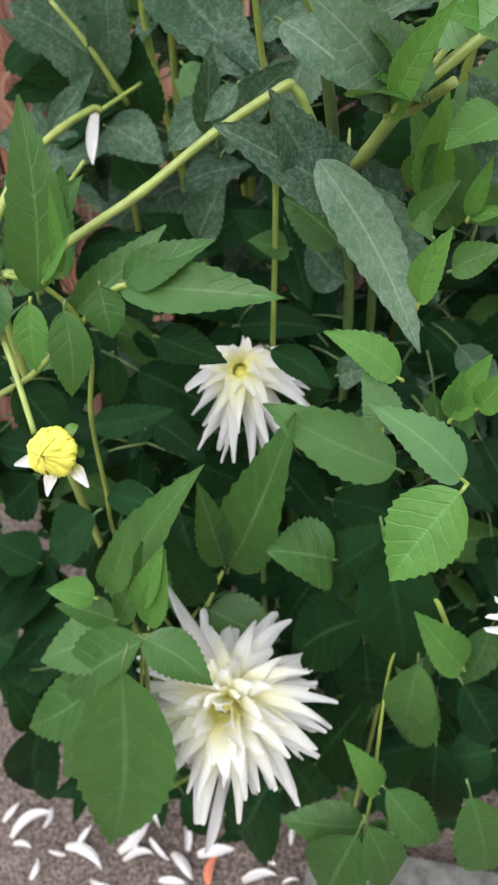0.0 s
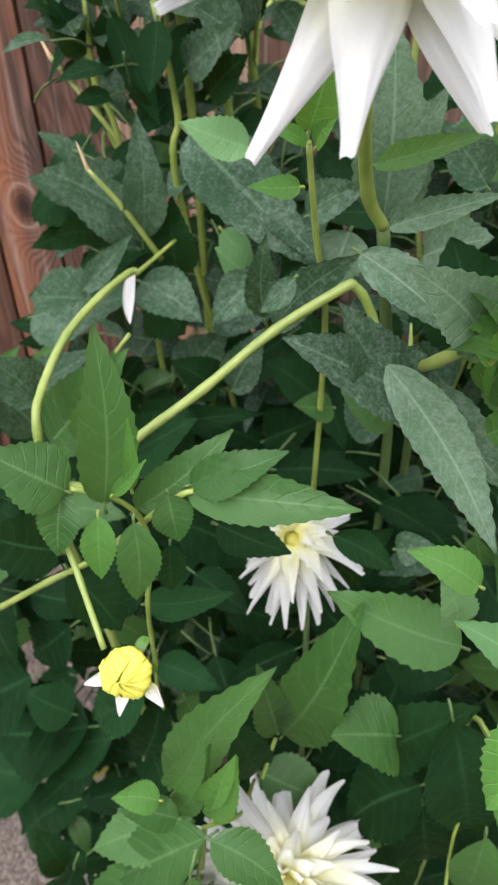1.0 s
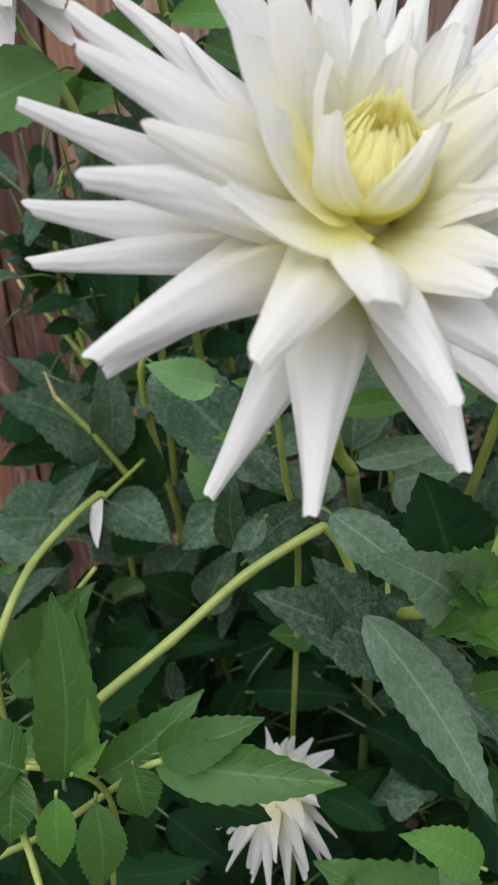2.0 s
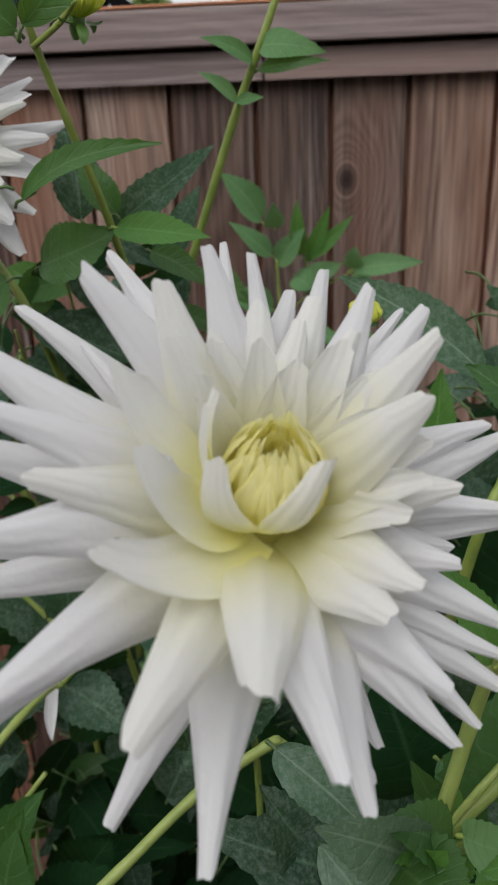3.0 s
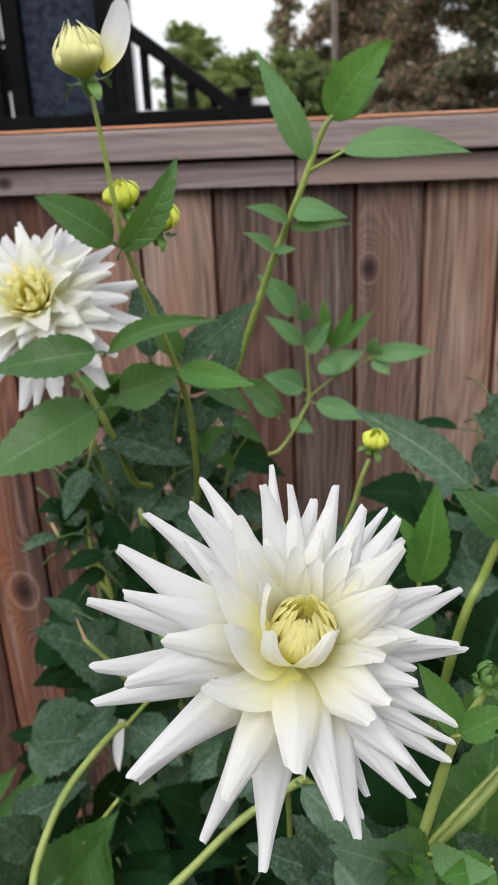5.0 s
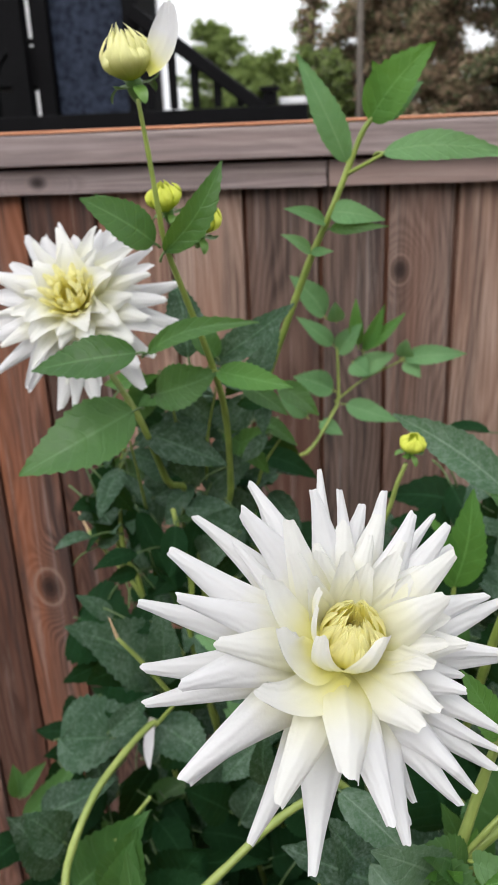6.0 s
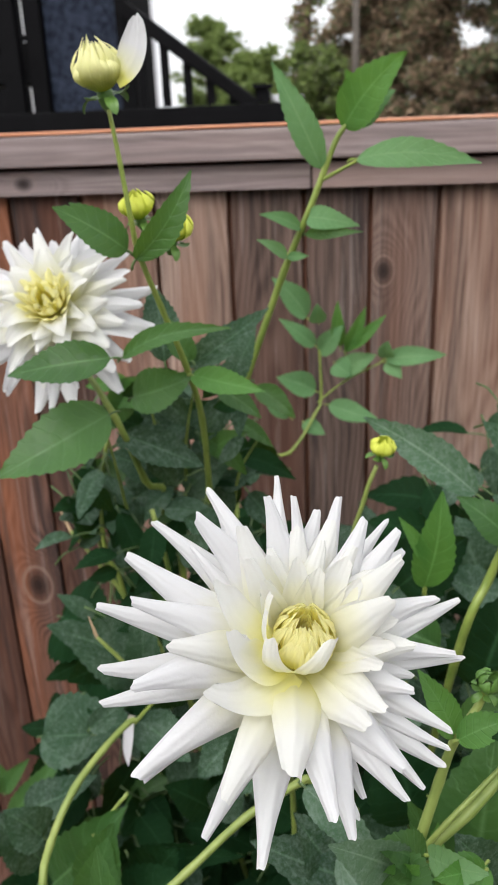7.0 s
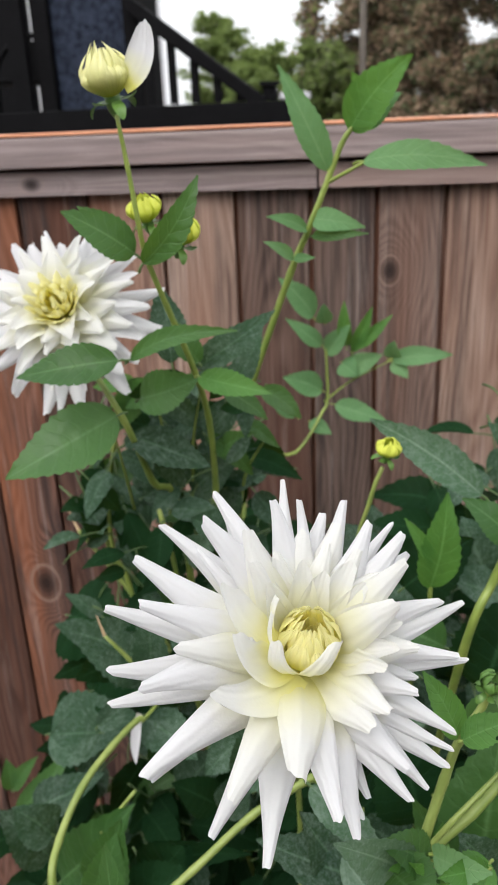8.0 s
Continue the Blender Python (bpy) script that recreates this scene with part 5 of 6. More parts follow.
leaf(low, (0.300, 0.500, 0.913), (0.352, 0.490, 0.735), (-0.14, -0.25, 0.96), 0.053, "mid", 0.15, 0.34, 0.019)
leaf(low, (0.216, 0.470, 0.871), (0.192, 0.460, 0.684), (-0.03, -0.22, 0.98), 0.063, "mid", 0.15, 0.34, 0.019)
leaf(low, (0.223, 0.470, 0.893), (0.264, 0.460, 0.760), (-0.06, -0.23, 0.97), 0.039, "mid", 0.15, 0.34, 0.014)
leaf(low, (0.242, 0.550, 1.013), (0.245, 0.540, 0.907), (-0.07, -0.35, 0.93), 0.041, "mid", 0.15, 0.34, 0.011)
leaf(low, (0.279, 0.550, 0.995), (0.323, 0.540, 0.923), (-0.14, -0.35, 0.93), 0.039, "dark", 0.15, 0.34, 0.009)
leaf(low, (0.021, 0.500, 1.118), (-0.003, 0.490, 1.136), (0.24, -0.38, 0.89), 0.020, "fresh", 0.15, 0.34, 0.003)
leaf(low, (0.026, 0.510, 1.116), (0.050, 0.500, 1.196), (0.21, -0.42, 0.89), 0.022, "mid", 0.15, 0.34, 0.008)
leaf(low, (0.044, 0.510, 1.101), (0.067, 0.500, 1.175), (0.18, -0.41, 0.90), 0.018, "fresh", 0.15, 0.34, 0.008)
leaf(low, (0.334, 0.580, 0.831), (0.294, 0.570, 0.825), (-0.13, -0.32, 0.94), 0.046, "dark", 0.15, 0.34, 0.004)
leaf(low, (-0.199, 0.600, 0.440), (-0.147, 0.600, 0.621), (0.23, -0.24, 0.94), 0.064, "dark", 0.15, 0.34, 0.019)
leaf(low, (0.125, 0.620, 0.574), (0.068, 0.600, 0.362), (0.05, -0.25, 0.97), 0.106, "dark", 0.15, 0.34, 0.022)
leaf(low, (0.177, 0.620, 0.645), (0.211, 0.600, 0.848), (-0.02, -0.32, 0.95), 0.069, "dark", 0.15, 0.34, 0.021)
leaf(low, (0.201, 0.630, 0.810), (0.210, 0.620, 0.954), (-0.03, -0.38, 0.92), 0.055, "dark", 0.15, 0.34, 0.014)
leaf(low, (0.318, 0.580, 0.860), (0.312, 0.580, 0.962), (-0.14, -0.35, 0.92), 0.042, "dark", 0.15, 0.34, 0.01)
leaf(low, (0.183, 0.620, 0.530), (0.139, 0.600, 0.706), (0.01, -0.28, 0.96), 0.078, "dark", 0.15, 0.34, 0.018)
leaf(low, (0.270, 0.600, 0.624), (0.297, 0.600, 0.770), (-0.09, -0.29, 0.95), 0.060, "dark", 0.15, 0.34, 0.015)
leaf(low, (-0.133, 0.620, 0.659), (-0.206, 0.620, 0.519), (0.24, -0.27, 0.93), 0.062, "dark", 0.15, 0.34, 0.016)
leaf(low, (0.027, 0.500, 1.031), (-0.068, 0.480, 0.931), (0.22, -0.30, 0.93), 0.047, "mid", 0.15, 0.34, 0.014)
leaf(low, (0.028, 0.520, 1.037), (-0.039, 0.500, 1.019), (0.22, -0.34, 0.91), 0.046, "mid", 0.15, 0.34, 0.007)
leaf(plant, (0.136, 0.655, 1.352), (0.206, 0.590, 1.277), (-0.09, -0.58, 0.81), 0.032, "powdery", 0.12, 0.5, 0.012)
leaf(plant, (0.157, 0.670, 1.329), (0.216, 0.640, 1.278), (-0.11, -0.59, 0.80), 0.031, "powdery", 0.15, 0.34, 0.008)
leaf(back, (-0.015, 0.860, 1.394), (0.084, 0.780, 1.345), (0.11, -0.75, 0.65), 0.056, "mildew", 0.15, 0.34, 0.014)
leaf(back, (0.040, 0.820, 1.365), (0.092, 0.780, 1.340), (0.07, -0.73, 0.68), 0.022, "mildew", 0.15, 0.34, 0.007)
leaf(back, (0.038, 0.800, 1.411), (0.000, 0.780, 1.434), (0.15, -0.78, 0.61), 0.027, "pale", 0.15, 0.34, 0.005)
leaf(back, (-0.083, 0.940, 1.275), (-0.144, 0.900, 1.344), (0.26, -0.72, 0.65), 0.070, "mildew", 0.15, 0.34, 0.01)
leaf(back, (-0.071, 0.900, 1.285), (-0.060, 0.880, 1.393), (0.22, -0.73, 0.64), 0.036, "mildew", 0.15, 0.34, 0.011)
leaf(back, (-0.122, 0.880, 1.234), (-0.166, 0.860, 1.247), (0.29, -0.64, 0.71), 0.049, "mildew", 0.15, 0.34, 0.005)
leaf(back, (-0.119, 0.870, 1.251), (-0.070, 0.850, 1.313), (0.25, -0.68, 0.69), 0.023, "mildew", 0.15, 0.34, 0.008)
leaf(back, (-0.047, 0.920, 1.241), (-0.042, 0.900, 1.320), (0.18, -0.71, 0.68), 0.043, "dark", 0.15, 0.34, 0.008)
leaf(back, (-0.070, 0.880, 1.255), (-0.012, 0.840, 1.250), (0.18, -0.67, 0.72), 0.046, "mildew", 0.15, 0.34, 0.007)
leaf(back, (0.045, 0.800, 1.316), (0.011, 0.780, 1.288), (0.12, -0.68, 0.72), 0.032, "mildew", 0.15, 0.34, 0.005)
leaf(back, (0.054, 0.760, 1.308), (0.057, 0.740, 1.376), (0.09, -0.70, 0.71), 0.022, "mildew", 0.15, 0.34, 0.007)
leaf(back, (0.062, 0.750, 1.307), (0.109, 0.720, 1.380), (0.05, -0.69, 0.72), 0.029, "mildew", 0.15, 0.34, 0.009)
leaf(plant, (0.116, 0.640, 1.428), (0.164, 0.600, 1.413), (-0.05, -0.70, 0.71), 0.023, "powdery", 0.15, 0.34, 0.006)
leaf(back, (0.129, 0.800, 1.367), (0.124, 0.780, 1.491), (-0.02, -0.80, 0.61), 0.047, "powdery", 0.15, 0.34, 0.012)
leaf(back, (0.134, 0.820, 1.351), (0.157, 0.800, 1.449), (-0.04, -0.78, 0.63), 0.038, "powdery", 0.15, 0.34, 0.01)
leaf(back, (0.159, 0.800, 1.340), (0.191, 0.760, 1.378), (-0.09, -0.73, 0.68), 0.047, "powdery", 0.15, 0.34, 0.006)
leaf(back, (0.132, 0.760, 1.381), (0.188, 0.720, 1.426), (-0.07, -0.75, 0.66), 0.018, "powdery", 0.12, 0.5, 0.008)
leaf(back, (0.198, 0.760, 1.283), (0.196, 0.740, 1.363), (-0.12, -0.68, 0.73), 0.035, "pale", 0.15, 0.34, 0.008)
leaf(back, (-0.101, 0.980, 1.439), (-0.060, 0.950, 1.366), (0.23, -0.79, 0.56), 0.027, "dark", 0.15, 0.34, 0.009)
leaf(back, (-0.132, 1.000, 1.404), (-0.151, 0.980, 1.452), (0.29, -0.80, 0.53), 0.040, "dark", 0.15, 0.34, 0.006)
leaf(back, (0.007, 0.860, 1.319), (0.034, 0.850, 1.295), (0.12, -0.72, 0.69), 0.024, "pale", 0.15, 0.34, 0.004)
leaf(plant, (0.079, 0.720, 1.423), (0.054, 0.700, 1.432), (0.09, -0.76, 0.65), 0.014, "fresh", 0.15, 0.34, 0.003)
leaf(plant, (0.082, 0.720, 1.448), (0.063, 0.710, 1.460), (0.08, -0.79, 0.61), 0.010, "fresh", 0.15, 0.34, 0.002)
leaf(plant, (0.082, 0.730, 1.451), (0.095, 0.700, 1.509), (0.05, -0.82, 0.58), 0.024, "fresh", 0.15, 0.34, 0.007)
leaf(plant, (0.087, 0.720, 1.446), (0.096, 0.700, 1.468), (0.05, -0.79, 0.61), 0.011, "fresh", 0.15, 0.34, 0.003)
leaf(back, (0.120, 0.740, 1.429), (0.169, 0.680, 1.475), (-0.05, -0.79, 0.62), 0.015, "mid", 0.12, 0.5, 0.009)
leaf(back, (0.104, 0.780, 1.215), (0.078, 0.760, 1.232), (0.03, -0.61, 0.79), 0.026, "mid", 0.15, 0.34, 0.004)
leaf(back, (0.056, 0.820, 1.102), (0.139, 0.800, 1.128), (0.02, -0.56, 0.83), 0.036, "dark", 0.15, 0.34, 0.009)
leaf(back, (-0.079, 0.800, 1.134), (0.042, 0.760, 1.221), (0.16, -0.58, 0.80), 0.029, "dark", 0.15, 0.34, 0.015)
leaf(back, (-0.141, 0.780, 1.201), (-0.160, 0.760, 1.250), (0.32, -0.57, 0.76), 0.043, "mildew", 0.15, 0.34, 0.006)
leaf(back, (-0.154, 1.000, 1.437), (-0.134, 0.980, 1.425), (0.30, -0.80, 0.53), 0.049, "mildew", 0.15, 0.34, 0.003)
leaf(back, (-0.034, 0.950, 1.411), (0.008, 0.900, 1.458), (0.17, -0.82, 0.55), 0.033, "mildew", 0.15, 0.34, 0.008)
leaf(back, (-0.068, 1.000, 1.304), (-0.082, 1.000, 1.330), (0.20, -0.76, 0.62), 0.033, "mid", 0.15, 0.34, 0.003)
leaf(back, (0.105, 0.860, 1.201), (0.074, 0.860, 1.245), (0.03, -0.66, 0.75), 0.039, "dark", 0.15, 0.34, 0.005)
leaf(back, (0.120, 0.800, 1.288), (0.149, 0.800, 1.249), (-0.02, -0.67, 0.75), 0.039, "dark", 0.15, 0.34, 0.005)
leaf(back, (0.193, 0.660, 1.333), (0.196, 0.640, 1.371), (-0.14, -0.64, 0.76), 0.026, "mid", 0.15, 0.34, 0.004)
leaf(back, (-0.129, 1.000, 1.437), (-0.133, 1.000, 1.470), (0.28, -0.82, 0.50), 0.032, "mildew", 0.15, 0.34, 0.003)
leaf(back, (0.078, 0.800, 1.366), (0.113, 0.780, 1.398), (0.03, -0.75, 0.66), 0.027, "mildew", 0.15, 0.34, 0.005)
leaf(back, (0.107, 0.820, 1.345), (0.096, 0.800, 1.310), (0.02, -0.72, 0.70), 0.042, "powdery", 0.15, 0.34, 0.004)
leaf(back, (0.087, 0.860, 1.161), (0.047, 0.850, 1.203), (0.05, -0.63, 0.77), 0.040, "dark", 0.15, 0.34, 0.006)
leaf(back, (0.035, 0.900, 1.064), (0.087, 0.880, 1.118), (0.05, -0.59, 0.80), 0.051, "dark", 0.15, 0.34, 0.008)
leaf(back, (0.149, 0.820, 1.162), (0.117, 0.820, 1.197), (-0.02, -0.61, 0.79), 0.048, "mildew", 0.15, 0.34, 0.005)
leaf(back, (-0.009, 0.900, 1.126), (-0.047, 0.880, 1.172), (0.15, -0.62, 0.77), 0.043, "dark", 0.15, 0.34, 0.006)
stem(plant, [(0.090, 0.800, 1.000), (0.096, 0.760, 1.293), (0.088, 0.740, 1.382), (0.082, 0.730, 1.445)], 0.0028, 0.0022, STEM)
stem(back, [(0.010, 1.000, 0.900), (-0.047, 0.950, 1.295), (-0.044, 0.950, 1.375), (-0.057, 0.950, 1.459)], 0.004, 0.003, STEM)
stem(back, [(-0.090, 1.000, 1.000), (-0.111, 1.000, 1.313), (-0.128, 1.000, 1.378), (-0.128, 1.000, 1.446)], 0.004, 0.003, STEM)
leaf(back, (-0.274, 0.950, 1.033), (-0.196, 0.950, 1.138), (0.28, -0.51, 0.81), 0.030, "mid", 0.15, 0.34, 0.013)
leaf(back, (-0.276, 0.950, 1.069), (-0.275, 0.950, 1.114), (0.31, -0.51, 0.81), 0.023, "mid", 0.15, 0.34, 0.004)
leaf(back, (-0.272, 0.950, 1.070), (-0.239, 0.950, 1.121), (0.29, -0.51, 0.81), 0.019, "mid", 0.15, 0.34, 0.006)
leaf(low, (-0.158, 0.800, 1.145), (-0.186, 0.780, 1.223), (0.28, -0.47, 0.84), 0.050, "mildew", 0.15, 0.34, 0.009)
leaf(low, (-0.129, 0.760, 1.166), (-0.053, 0.740, 1.282), (0.23, -0.48, 0.85), 0.054, "mid", 0.15, 0.34, 0.014)
leaf(low, (-0.060, 0.700, 1.222), (-0.045, 0.700, 1.293), (0.21, -0.47, 0.86), 0.037, "mid", 0.15, 0.34, 0.007)
leaf(back, (-0.160, 1.000, 1.214), (-0.091, 0.980, 1.234), (0.22, -0.60, 0.77), 0.104, "dark", 0.15, 0.34, 0.007)
leaf(back, (-0.200, 1.020, 1.278), (-0.128, 1.000, 1.280), (0.26, -0.63, 0.73), 0.103, "dark", 0.15, 0.34, 0.007)
leaf(back, (-0.212, 0.950, 1.162), (-0.100, 0.930, 1.212), (0.24, -0.56, 0.79), 0.083, "mildew", 0.15, 0.34, 0.012)
leaf(back, (-0.072, 0.900, 1.225), (-0.038, 0.900, 1.190), (0.17, -0.56, 0.81), 0.058, "dark", 0.15, 0.34, 0.005)
leaf(back, (-0.222, 0.900, 1.100), (-0.133, 0.880, 1.178), (0.26, -0.51, 0.82), 0.048, "mildew", 0.15, 0.34, 0.012)
leaf(low, (-0.032, 0.750, 1.190), (-0.008, 0.750, 1.234), (0.16, -0.48, 0.86), 0.051, "dark", 0.15, 0.34, 0.005)
stem(low, [(0.030, 0.750, 0.000), (0.030, 0.700, 0.600), (-0.012, 0.630, 0.970), (-0.011, 0.615, 1.093), (-0.004, 0.600, 1.183), (0.004, 0.600, 1.235), (-0.001, 0.600, 1.269), (-0.013, 0.588, 1.297), (-0.031, 0.582, 1.306)], 0.0022, 0.002, STEM)
stem(low, [(-0.013, 0.588, 1.297), (-0.033, 0.585, 1.304), (-0.037, 0.575, 1.276), (-0.027, 0.560, 1.255), (-0.006, 0.528, 1.237)], 0.003, 0.0022, STEM_YELLOW)
stem(low, [(-0.138, 0.620, 1.119), (-0.076, 0.610, 1.181), (-0.042, 0.610, 1.209), (0.020, 0.600, 1.284), (0.034, 0.600, 1.295)], 0.003, 0.0022, STEM_YELLOW)
stem(low, [(0.060, 0.740, 0.000), (0.060, 0.660, 0.500), (0.014, 0.560, 0.656), (0.045, 0.510, 1.062)], 0.003, 0.0024, STEM)
stem(low, [(0.045, 0.510, 1.062), (0.066, 0.530, 1.043), (0.070, 0.570, 1.013)], 0.0018, 0.0016, STEM)
stem(low, [(0.045, 0.510, 1.062), (0.035, 0.505, 0.967), (0.024, 0.500, 0.879)], 0.0018, 0.0015, STEM)
stem(low, [(0.076, 0.570, 1.017), (0.083, 0.600, 1.024)], 0.0022, 0.002, STEM)
stem(low, [(0.200, 0.720, 0.000), (0.200, 0.660, 0.500), (0.225, 0.500, 0.787), (0.224, 0.560, 0.987), (0.240, 0.570, 1.026)], 0.003, 0.001, STEM)
stem(low, [(0.240, 0.700, 0.200), (0.230, 0.620, 0.800), (0.219, 0.600, 1.083), (0.244, 0.570, 1.077), (0.274, 0.550, 1.020)], 0.003, 0.0024, STEM)
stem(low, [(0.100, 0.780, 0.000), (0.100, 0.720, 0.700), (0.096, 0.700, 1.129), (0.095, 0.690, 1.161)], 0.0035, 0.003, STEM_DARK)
low_bud = bud(low, (0.011, 0.515, 1.239), (-0.02, -0.75, 0.6), 0.0155, PETAL_YELLOW_BUD, "half-open bright yellow dahlia bud", 34, 5, 0.02, 0.78)
for ang in (205, 262, 318):
    low_bud.petal(ang, 0.027, -0.004, 0.009, PETAL, 0.012, -0.006, 0.4, 0.5, 0.8, 1, 0.15)
faded = dahlia(low, (0.101, 0.515, 0.968), (0.00, -0.72, 0.64), 0.086, 11, "full white dahlia flower past its best", ((24, 1.0, -0.045), (24, 1.0, -0.022), (20, 0.86, 0.002), (16, 0.64, 0.022), (12, 0.42, 0.038), (8, 0.24, 0.046)), 0.22, 0.8, 1.6, 0.48, True)
dahlia(low, (0.084, 0.680, 1.170), (-0.12, -0.42, 0.70), 0.057, 12, "withering white dahlia with curled petals between leaves", ((20, 0.85, -0.065), (18, 0.92, -0.042), (10, 0.6, 0.004), (7, 0.34, 0.014)), 0.24, 0.8, 1.5, 0.38, True)
part("petal", petal_blade(bmesh.new(), (0.088, 0.535, 1.000), (0.078, 0.525, 1.054), (0.060, 0.531, 1.100), (0.1, -0.8, 0.5), 0.012, 0.9, 1, 0.2, 3), PETAL_OLD, faded.ob)
part("petal", petal_blade(bmesh.new(), (0.100, 0.490, 0.878), (0.094, 0.480, 0.792), (0.079, 0.486, 0.698), (0.1, -0.8, 0.5), 0.011, 0.9, 1, 0.2, 3), PETAL_OLD, faded.ob)
# the dark share of each tangle has shade put into its leaf colour
foliage(low, 900, (-0.27, 0.70, 0.12), (0.48, 1.1, 1.10), (("dark", 0.86), ("mid", 0.14)), 21, "tangle of dahlia leaves, most coloured near black for deep shade")
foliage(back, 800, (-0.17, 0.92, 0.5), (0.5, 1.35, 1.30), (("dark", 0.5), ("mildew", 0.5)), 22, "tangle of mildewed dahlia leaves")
foliage(plant, 90, (0.18, 0.80, 1.0), (0.50, 1.15, 1.42), (("dark", 0.6), ("mildew", 0.4)), 23, "tangle of dahlia leaves, most coloured near black for deep shade")
dahlia(low, (0.325, 0.520, 1.132), (-0.35, -0.80, 0.45), 0.055, 15, "white dahlia flower half hidden among leaves")
tagged(part("caught_petal", petal_blade(bmesh.new(), (-0.182, 0.800, 0.493), (-0.221, 0.794, 0.419), (-0.251, 0.800, 0.344), (0.3, -0.8, 0.4), 0.012, 0.8, 1, 0.12, 9), PETAL), "fallen white petal caught on a dark leaf", "petal", "fallen petals")
tagged(part("caught_petal", petal_blade(bmesh.new(), (-0.201, 0.800, 0.473), (-0.219, 0.794, 0.415), (-0.228, 0.800, 0.356), (0.3, -0.8, 0.4), 0.012, 0.8, 1, 0.12, 9), PETAL), "fallen white petal caught on a dark leaf", "petal", "fallen petals")
tagged(part("edging_stone", box(bmesh.new(), 0.182, 0.682, 0.603, 0.733, 0, 0.07, 0.006), CONCRETE, smooth=False), "mossy grey concrete edging block lying on the soil", "edging stone")
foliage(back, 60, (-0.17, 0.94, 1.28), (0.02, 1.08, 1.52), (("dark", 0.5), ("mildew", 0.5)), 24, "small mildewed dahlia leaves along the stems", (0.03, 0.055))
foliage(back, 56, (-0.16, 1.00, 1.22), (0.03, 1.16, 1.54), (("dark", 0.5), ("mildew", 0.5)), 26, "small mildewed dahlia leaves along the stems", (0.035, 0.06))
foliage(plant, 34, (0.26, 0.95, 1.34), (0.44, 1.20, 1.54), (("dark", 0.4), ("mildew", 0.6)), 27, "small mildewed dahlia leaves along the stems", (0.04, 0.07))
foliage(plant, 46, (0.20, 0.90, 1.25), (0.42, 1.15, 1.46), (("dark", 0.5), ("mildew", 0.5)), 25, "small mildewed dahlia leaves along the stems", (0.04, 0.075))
leaf(plant, (0.188, 0.600, 1.414), (0.162, 0.580, 1.451), (-0.04, -0.51, 0.86), 0.027, "mid", 0.15, 0.34, 0.005)
leaf(plant, (0.166, 0.590, 1.419), (0.183, 0.560, 1.432), (-0.04, -0.49, 0.87), 0.039, "mid", 0.15, 0.34, 0.004)
leaf(plant, (0.237, 0.640, 1.357), (0.211, 0.620, 1.416), (-0.10, -0.51, 0.86), 0.037, "mildew", 0.15, 0.34, 0.007)
leaf(plant, (0.225, 0.620, 1.399), (0.200, 0.600, 1.392), (-0.09, -0.50, 0.86), 0.027, "fresh", 0.15, 0.34, 0.003)
leaf(plant, (0.148, 0.700, 1.273), (0.113, 0.700, 1.304), (0.02, -0.50, 0.87), 0.039, "mid", 0.15, 0.34, 0.005)
leaf(low, (-0.144, 0.780, 1.151), (-0.097, 0.770, 1.229), (0.24, -0.47, 0.85), 0.036, "dark", 0.15, 0.34, 0.009)
leaf(low, (-0.072, 0.720, 1.215), (-0.044, 0.700, 1.305), (0.21, -0.47, 0.85), 0.047, "mid", 0.15, 0.34, 0.01)
leaf(back, (-0.056, 0.950, 1.090), (-0.014, 0.930, 1.171), (0.14, -0.55, 0.82), 0.055, "mildew", 0.15, 0.34, 0.009)
leaf(back, (0.012, 0.850, 1.168), (0.039, 0.840, 1.239), (0.11, -0.54, 0.84), 0.036, "mildew", 0.15, 0.34, 0.008)
leaf(low, (-0.043, 0.780, 1.146), (-0.012, 0.780, 1.199), (0.16, -0.48, 0.86), 0.066, "dark", 0.15, 0.34, 0.006)
leaf(low, (-0.049, 0.720, 1.198), (0.004, 0.720, 1.244), (0.17, -0.47, 0.87), 0.049, "dark", 0.15, 0.34, 0.007)
stem(plant, [(0.181, 0.606, 1.412), (0.199, 0.610, 1.439), (0.215, 0.620, 1.452), (0.231, 0.630, 1.465)], 0.0022, 0.0018, STEM_YELLOW)
leaf(plant, (0.174, 0.600, 1.410), (0.140, 0.560, 1.465), (0.04, -0.81, 0.59), 0.031, "powdery", 0.15, 0.34, 0.008)
leaf(plant, (0.187, 0.580, 1.447), (0.209, 0.550, 1.471), (-0.05, -0.82, 0.56), 0.020, "pale", 0.15, 0.34, 0.004)
leaf(plant, (0.214, 0.570, 1.452), (0.189, 0.550, 1.465), (-0.06, -0.82, 0.57), 0.015, "fresh", 0.15, 0.34, 0.003)
leaf(back, (0.219, 0.700, 1.291), (0.187, 0.680, 1.374), (-0.04, -0.74, 0.67), 0.031, "mid", 0.15, 0.34, 0.009)
leaf(back, (0.201, 0.710, 1.355), (0.223, 0.700, 1.337), (-0.06, -0.76, 0.64), 0.022, "pale", 0.15, 0.34, 0.003)
leaf(back, (0.235, 0.850, 1.311), (0.220, 0.850, 1.274), (-0.06, -0.77, 0.63), 0.057, "mildew", 0.15, 0.34, 0.004)
leaf(plant, (0.219, 0.620, 1.345), (0.223, 0.610, 1.381), (-0.09, -0.73, 0.67), 0.010, "fresh", 0.15, 0.34, 0.004)
leaf(plant, (0.220, 0.620, 1.345), (0.235, 0.610, 1.357), (-0.10, -0.72, 0.69), 0.008, "fresh", 0.15, 0.34, 0.002)
